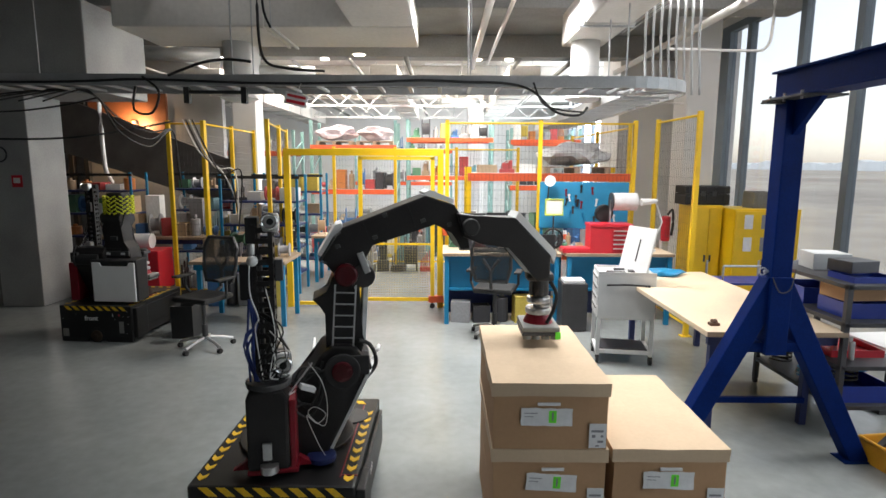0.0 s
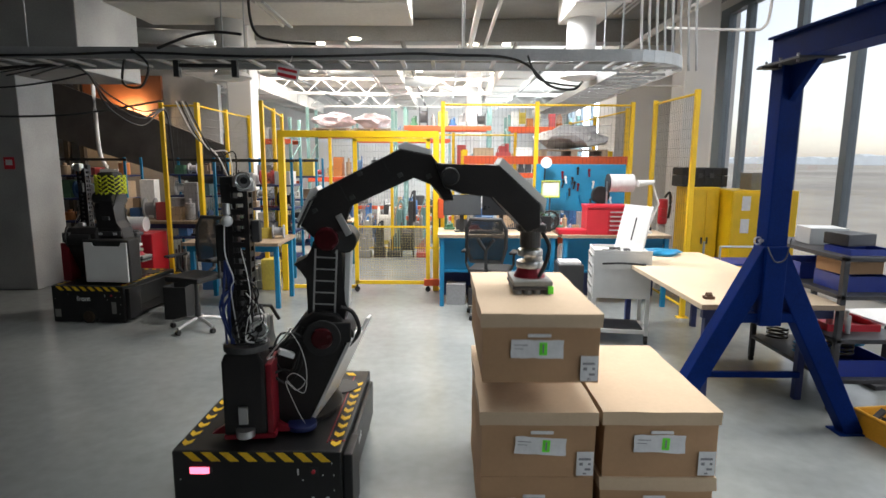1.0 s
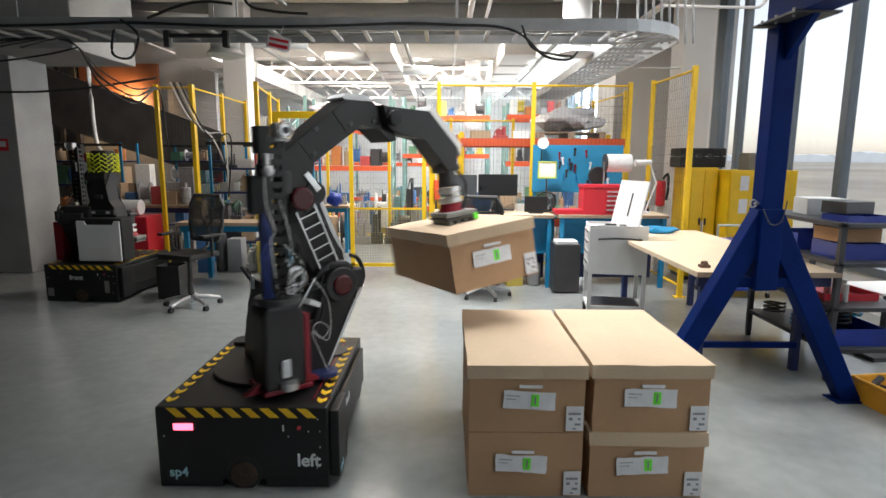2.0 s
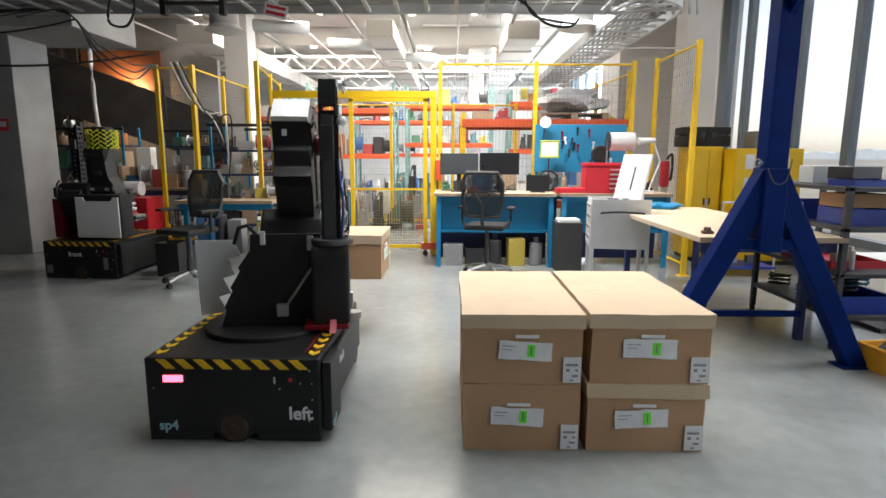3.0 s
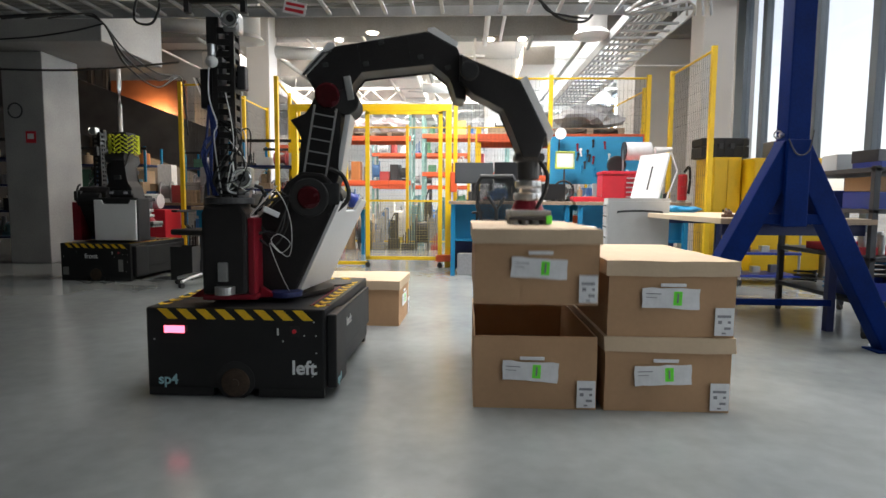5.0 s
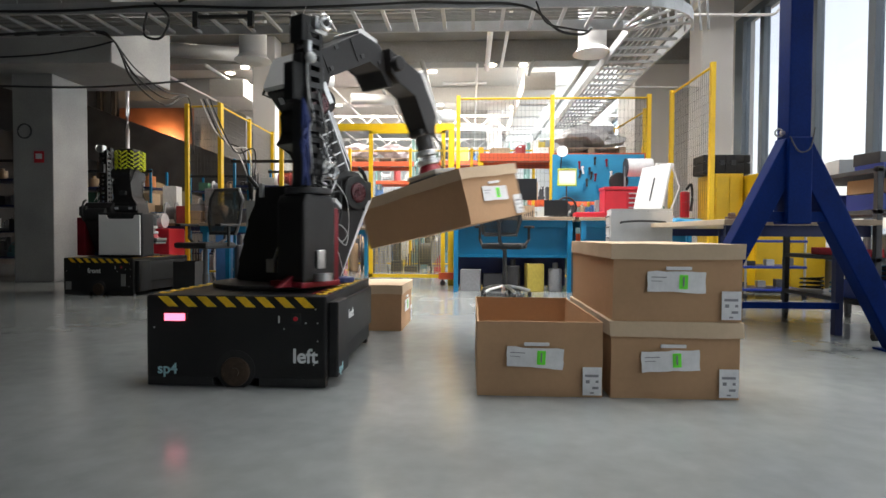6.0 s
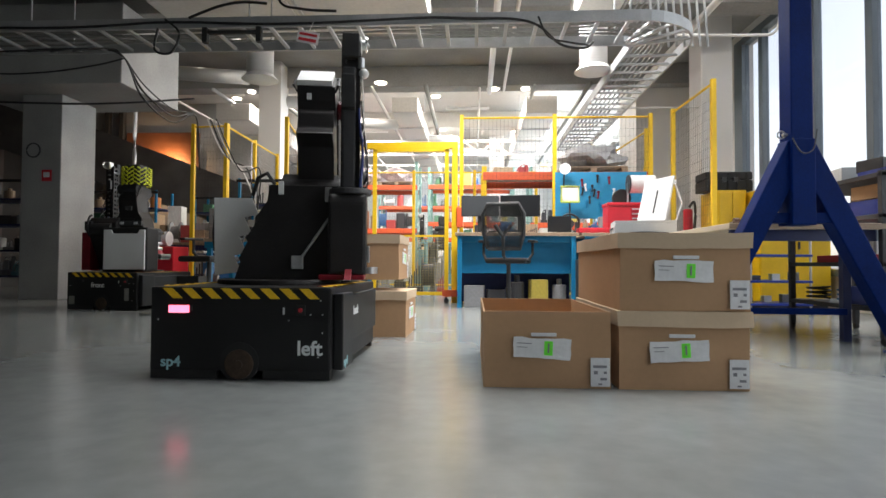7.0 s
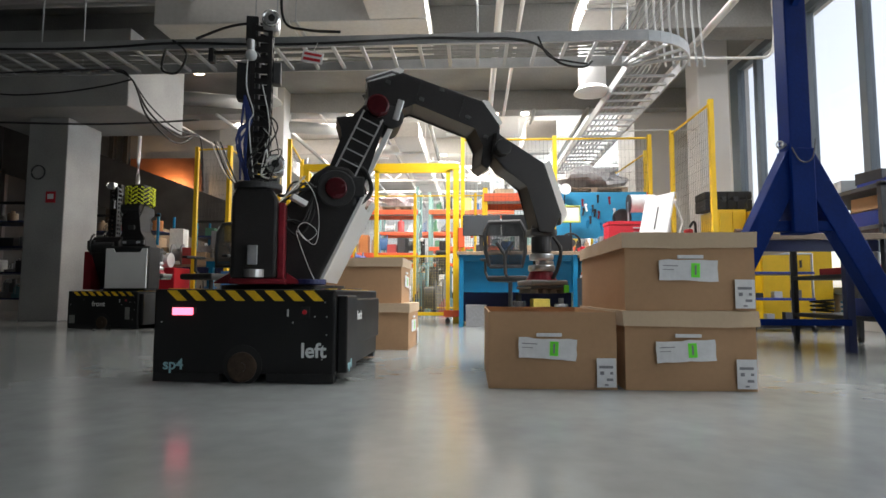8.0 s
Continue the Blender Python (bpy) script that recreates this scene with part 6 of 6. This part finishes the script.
def clutter(x0, x1, y0, y1, z, n, seed, hmin, hmax, where, kinds=KINDS, mix=(2.4, 3.4, 4.2, 3, 2.6, 1.1, 0.9, 0.8, 1.1, 0.5)):
    rr = random.Random(seed)
    step = (x1 - x0) / n
    for k in range(n):
        kd, nm, words = rr.choice(kinds)
        ci = rr.choices(range(10), mix)[0]
        w = step * rr.uniform(0.7, 0.95)
        ob = new(nm, item(kd, ci))
        d = min(y1 - y0, w * rr.uniform(0.8, 1.3))
        ob.matrix_basis = pose(x0 + (k + 0.5) * step, (y0 + y1) / 2 + rr.uniform(-0.1, 0.1) * (y1 - y0), z, 0, 0, rr.uniform(-9, 9)) @ Matrix.Diagonal((w, d, rr.uniform(hmin, hmax), 1))
        tagged(ob, "%s %s on %s" % (NAMES[ci], words, where), words.split()[-1] if kd != "machine" else "machine part", "stored goods")


def pallet_rack(x0, x1, y, d, levels, top, label, up=TEAL):
    r = thing("pallet_rack", label, "rack", None, "pallet racks")
    for x in (x0, x1):
        fr = S().box(x - 0.04, x + 0.04, y, y + 0.07, 0, top).box(x - 0.04, x + 0.04, y + d - 0.07, y + d, 0, top)
        for k in range(int(top / 0.6)):
            fr.tube([(x, y + 0.05, 0.2 + k * 0.6), (x, y + d - 0.05, 0.2 + k * 0.6 + (0.45 if k % 2 else 0.3))], 0.018, 5)
        part("upright_frame", fr, up, r)
    for z in levels:
        for yy in (y - 0.03, y + d - 0.02):
            part("beam", S().box(x0 - 0.02, x1 + 0.02, yy, yy + 0.05, z - 0.13, z, 0.006), ORANGE, r, "orange steel beam")
        part("deck", S().box(x0, x1, y + 0.03, y + d - 0.03, z - 0.02, z), GALV, r)


pallet_rack(0.55, 3.18, 9.45, 1.0, (2.1, 0.8), 2.2, "orange-beamed pallet rack behind the workbench", YELLOW)
pallet_rack(-3.45, -1.18, 15.5, 1.1, (2.75, 1.56, 0.3), 3.4, "orange-beamed pallet rack beyond the gate")
pallet_rack(-1.0, 1.6, 17.6, 1.1, (3.05, 1.9, 0.3), 3.6, "tall orange-beamed pallet rack in the far bay")
pallet_rack(-7.0, -4.2, 16.5, 1.1, (2.6, 1.4, 0.3), 3.2, "orange-beamed pallet rack in the far bay")
pallet_rack(1.9, 3.7, 15.2, 1.0, (2.9, 1.7, 0.4), 3.2, "orange-beamed pallet rack near the far windows")
pallet_rack(-3.2, 0.4, 21.5, 1.1, (2.8, 1.6, 0.3), 3.4, "orange-beamed pallet rack by the far wall")


def pallet(x, y, z, load, label, w=1.05, seed=0):
    p = thing("pallet", "wooden pallet on an orange rack", "pallet", pose(x, y, z), "pallets")
    for k in range(5):
        part("board", S().box(-w / 2, w / 2, -0.4 + k * 0.18, -0.28 + k * 0.18, 0.09, 0.11), WOODEDGE, p)
    for k in range(3):
        part("bearer", S().box(-w / 2 + k * (w - 0.1) / 2, -w / 2 + 0.1 + k * (w - 0.1) / 2, -0.4, 0.44, 0, 0.09), WOODEDGE, p)
    s = S().blob((0, 0, 0.26), (w * 0.5, 0.42, 0.19), 0.5, seed, 3)
    solo("wrapped_load", s, load, label, "wrapped load", pose(x, y, z + 0.075), "wrapped loads")


GREYWRAP = mat("grey_wrap", (0.42, 0.42, 0.43), 0.3, 0, 0.2, 5, 0.6, 12)
pallet(2.35, 9.95, 2.1, GREYWRAP, "grey plastic-wrapped load on a pallet", 1.1, 3)
pallet(-2.85, 16.0, 2.75, PLASTICWRAP, "pinkish plastic-wrapped load on a pallet", 1.0, 5)
pallet(-1.75, 16.0, 2.75, PLASTICWRAP, "pinkish plastic-wrapped load on a pallet", 1.0, 8)
clutter(0.7, 1.75, 9.6, 10.3, 2.1, 3, 1, 0.1, 0.25, "the rack behind the bench")
clutter(0.7, 3.1, 9.6, 10.3, 0.8, 6, 2, 0.3, 0.7, "the rack behind the bench")
for x0, x1, y, zs, sd in ((-3.4, -1.25, 15.6, (1.56, 0.3), 3), (-0.9, 1.5, 17.7, (3.05, 1.9, 0.3), 5), (-6.9, -4.3, 16.6, (2.6, 1.4, 0.3), 7), (2.0, 3.6, 15.3, (2.9, 1.7, 0.4), 9), (-3.1, 0.3, 21.6, (2.8, 1.6, 0.3), 12)):
    for i, z in enumerate(zs):
        clutter(x0, x1, y, y + 0.8, z, 8, sd * 10 + i, 0.2, 0.6, "a far orange rack")
# machines and goods on the floor beyond the gate
clutter(-2.1, -0.2, 12.6, 13.4, 0, 5, 71, 0.6, 1.2, "the floor beyond the gate", KINDS[3:])
clutter(-3.3, 0.9, 14.2, 15.1, 0, 8, 72, 0.4, 1.1, "the floor beyond the gate")
clutter(0.6, 3.0, 13.0, 14.0, 0, 6, 73, 0.7, 1.5, "the floor behind the cage")
ped2 = bench("workbench", "small wooden workbench beyond the gate", -2.35, -1.5, 10.6, 11.2, 0.9, ((-2.28, 10.7), (-1.57, 10.7), (-2.28, 11.1), (-1.57, 11.1)), WOOD, BENCHBLUE)
clutter(-2.3, -1.55, 10.7, 11.1, 0.9, 4, 74, 0.15, 0.35, "the small bench")
blue_blob = solo("blue_bag", S().blob((0, 0, 0.12), (0.14, 0.14, 0.13), 0.35, 2, 3), BINBLUE, "bright blue plastic bag hung on the gate post bench", "bag", pose(-1.75, 10.55, 0.905), smooth=True)
# things on the two benches
clutter(1.85, 2.2, 8.2, 8.5, BZ, 3, 81, 0.08, 0.2, "the workbench")
clutter(2.55, 3.3, 8.3, 8.6, BZ, 5, 82, 0.1, 0.25, "the workbench")
clutter(0.2, 1.7, 8.35, 8.6, BZ, 8, 83, 0.06, 0.2, "the workbench")
clutter(1.7, 2.3, 8.35, 8.6, BZ, 5, 84, 0.1, 0.28, "the workbench")
key = solo("keyboard", S().box(-0.22, 0.22, -0.07, 0.07, 0, 0.02, 0.005), BLACKMATT, "black computer keyboard on the bench", "keyboard", pose(0.8, 7.98, BZ))
part("keys", S().box(-0.205, 0.205, -0.055, 0.055, 0.0205, 0.026), DARKGREY, key)
clothes = solo("blue_cloth", S().blob((0, 0, 0.035), (0.22, 0.16, 0.05), 0.6, 4, 3), BENCHBLUE, "crumpled blue cloth on the worktable end", "cloth", pose(2.85, 6.95, 0.9), smooth=True)

# ---------------- left side ----------------
bench("workbench", "dark workbench covered with parts in shade", -3.3, -2.0, 7.6, 8.5, 0.92, ((-3.2, 7.7), (-2.06, 7.7), (-3.2, 8.4), (-2.06, 8.4)), WOODEDGE, BENCHBLUE)
clutter(-3.25, -2.05, 7.75, 8.4, 0.92, 7, 91, 0.08, 0.3, "the shaded workbench")
bench("workbench", "long dark workbench loaded with machine parts", -6.0, -3.6, 9.9, 10.8, 0.95, ((-5.9, 10.0), (-3.7, 10.0), (-5.9, 10.7), (-3.7, 10.7)), WOODEDGE, NAVY)
clutter(-5.9, -3.7, 10.0, 10.4, 0.95, 9, 92, 0.15, 0.5, "the long dark bench")
clutter(-5.9, -3.7, 10.4, 10.7, 0.95, 8, 93, 0.25, 0.7, "the long dark bench")
clutter(-5.8, -3.8, 10.1, 10.7, 0.0, 6, 94, 0.3, 0.6, "the floor under the long bench")


def blue_rack(x0, x1, y, levels, label, seed):
    r = thing("parts_rack", label, "rack", None, "parts racks")
    for x in (x0, x1):
        for yy in (y, y + 0.6):
            part("post", S().box(x - 0.02, x + 0.02, yy - 0.02, yy + 0.02, 0, 2.05), BENCHBLUE, r)
    for z in levels:
        part("shelf_board", S().box(x0, x1, y, y + 0.6, z - 0.03, z), NAVY, r)
    part("top_rail", S().box(x0 - 0.05, x1 + 0.05, y - 0.03, y, 1.98, 2.03), BLACKMATT, r)
    for i, z in enumerate(levels):
        clutter(x0 + 0.05, x1 - 0.05, y + 0.05, y + 0.55, z, max(4, int((x1 - x0) / 0.28)), seed + i, 0.12, 0.36, "a blue parts rack")


blue_rack(-3.65, -2.35, 9.7, (0.35, 0.8, 1.2, 1.6), "blue-framed parts rack behind the cage", 100)
blue_rack(-3.6, -2.3, 11.3, (0.35, 0.8, 1.25, 1.7), "blue-framed parts rack behind the cage", 120)
blue_rack(-5.7, -4.2, 12.2, (0.35, 0.8, 1.25, 1.7), "blue-framed parts rack in the shaded bay", 140)
blue_rack(-8.4, -6.0, 11.2, (0.35, 0.8, 1.25, 1.7), "blue-framed parts rack in the shaded bay", 160)
blue_rack(-9.5, -7.2, 9.6, (0.35, 0.8, 1.25, 1.7), "dark parts rack in the shaded bay", 180)
redcart = thing("red_trolley", "red steel trolley with a pale fabric roll on top", "trolley", pose(-4.9, 9.2, 0))
part("body", S().box(-0.5, 0.5, -0.25, 0.25, 0.2, 0.85, 0.02), REDPAINT, redcart)
part("roll", S().cyl((-0.3, 0, 0.98), (0.3, 0, 0.98), 0.12, seg=20), PAPER, redcart)
part("castor", S().cyl((-0.4, -0.03, 0.08), (-0.4, 0.03, 0.08), 0.08, seg=14).cyl((0.4, -0.03, 0.08), (0.4, 0.03, 0.08), 0.08, seg=14).box(-0.45, 0.45, -0.1, 0.1, 0.1, 0.2), BLACKMATT, redcart)
bucket = solo("waste_bin", S().shell(-0.14, 0.14, -0.14, 0.14, 0, 0.42, 0.01), BLACKMATT, "black waste bin beside the shaded bench", "bin", pose(-3.2, 7.25, 0))
stair = thing("staircase", "dark steel staircase under a brown wood wall", "staircase")
part("soffit", S().prism([(-10.9, 4.6), (-10.9, 3.3), (-4.6, 1.2), (-4.6, 2.3)], 12.9, 13.0), STAIRGREY, stair)
part("stringer", S().prism([(-10.9, 4.0), (-10.9, 3.7), (-4.6, 1.7), (-4.6, 2.0)], 14.2, 14.3), STAIRGREY, stair)
for k in range(20):
    x = -10.6 + k * 0.31
    part("tread", S().box(x, x + 0.3, 13.0, 14.2, 3.68 - k * 0.098, 3.72 - k * 0.098), STAIRGREY, stair)
part("newel", S().box(-4.7, -4.6, 12.9, 13.0, 0, 2.6), STAIRGREY, stair)
part("newel", S().box(-10.9, -10.8, 12.9, 13.0, 0, 3.4), STAIRGREY, stair)
structure("wall_stair", S().box(-10.9, -5.6, 15.0, 15.2, 0, CEILZ), CONCRETE, "grey concrete wall behind the stairs")
structure("wall_panel", S().box(-9.0, -7.0, 14.9, 14.99, 2.5, 4.1), BROWN, "brown wood panelling on the stair wall")
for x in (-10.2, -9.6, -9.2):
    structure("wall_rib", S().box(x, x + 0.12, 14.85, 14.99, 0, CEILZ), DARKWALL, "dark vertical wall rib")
wl = thing("wall_lamp", "small warm wall lamp on the brown panelling", "wall lamp", pose(-7.8, 14.78, 3.25))
part("globe", S().blob((0, 0, 0), (0.05, 0.05, 0.05), 0.0), WARM, wl)
part("plate", S().cyl((0, 0.02, 0), (0, 0.1, 0), 0.08, seg=16), SHELF, wl)
pipe = solo("downpipe", S().tube(curve_pts([(-6.9, 11.9, 4.91), (-6.9, 11.9, 2.4), (-6.8, 11.9, 1.9), (-6.75, 11.9, 1.85)]), 0.04), WALL, "white insulated pipe dropping from the ceiling", "pipe", smooth=True)
sign = solo("fire_notice", S().box(-0.08, 0.08, -0.01, 0, -0.09, 0.09, 0.003), REDPAINT, "small red fire notice on the concrete column", "sign", pose(-6.32, 8.695, 1.95))
part("symbol", S().box(-0.05, 0.05, -0.013, -0.0105, -0.03, 0.05), PAPER, sign)
hoop = solo("wall_ring", S().tube([(0.11 * math.cos(a), 0, 0.11 * math.sin(a)) for a in np.linspace(0, 6.284, 20)], 0.012), SHELF, "dark ring fixed to the concrete column", "ring", pose(-6.55, 8.69, 2.35))
# flat bulk cables at the left cage
for k in range(4):
    cable([(-3.9 + 0.05 * k, 9.0, 2.9), (-3.7 + 0.1 * k, 9.1, 2.4 - 0.1 * k), (-3.4 + 0.1 * k, 9.2, 2.1), (-3.2, 9.25, 1.6 - 0.15 * k)], 0.012, "pale hose hanging on the cage", (WIRE, CABLE)[k % 2])
# service runs over the far bays
for k, (x, w, h, z) in enumerate(((-5.2, 0.8, 0.4, 3.9), (-1.2, 0.6, 0.35, 4.05), (1.9, 0.7, 0.4, 4.0))):
    duct([(x, 12.9, x, 24.0, z)], w, h, "pale air duct over the far bay", CEIL)
for k in range(9):
    x = -6.4 + k * 1.15
    solo("ceiling_pipe", S().cyl((x, 12.0, 4.3 + 0.04 * (k % 3)), (x, 25.5, 4.3 + 0.04 * (k % 3)), 0.025 + 0.012 * (k % 3), seg=10), (WALL, DUCT, RUBBER)[k % 3], "painted service pipe over the far bay", "pipe", group="ceiling pipes", smooth=True)
for k in range(6):
    solo("ceiling_duct_branch", S().cyl((-5.2 + k * 1.3, 10.4 + k * 1.9, 4.15), (-4.0 + k * 1.3, 10.9 + k * 1.9, 4.2), 0.13, seg=18), DUCT, "round branch duct over the far bay", "duct", group="branch ducts", smooth=True)
for x, y in ((-4.6, 12.5), (-2.4, 12.5), (1.5, 12.5), (-3.4, 16.2), (-0.5, 16.2), (-1.6, 20.2), (1.2, 20.2)):
    solo("downlight", S().cyl((0, 0, -0.035), (0, 0, 0), 0.09, seg=20), DOWNGLOW, "small round warm ceiling downlight, lit", "ceiling light", pose(x, y, 4.452), "downlights")
for k in range(5):
    solo("strip_light", S().box(-0.6, 0.6, -0.06, 0.06, -0.05, 0.0, 0.01), WHITE, "pale linear ceiling fitting, unlit", "ceiling light", pose(-3.0 + 1.6 * (k % 3), 10.4 + 2.6 * k, 4.898), "strip lights")
DARKMIX = (0.8, 3, 7, 1, 2, 0.5, 0.3, 0.6, 0.6, 0.3)
clutter(-2.2, -0.1, 11.7, 12.1, 0, 7, 201, 0.35, 0.9, "the floor beyond the gate", KINDS[2:], DARKMIX)
clutter(-2.6, 0.2, 13.6, 14.1, 0, 9, 202, 0.5, 1.3, "the floor beyond the gate", KINDS[3:], DARKMIX)
clutter(-3.6, -2.4, 8.7, 9.2, 0, 5, 203, 0.3, 0.8, "the floor by the cage", KINDS, DARKMIX)
clutter(-5.7, -3.9, 9.4, 9.8, 0, 6, 204, 0.5, 1.1, "the floor by the bench", KINDS, DARKMIX)
clutter(0.25, 1.7, 7.95, 8.15, 0.0, 5, 206, 0.25, 0.44, "the floor under the workbench", KINDS[:3], DARKMIX)


motions()
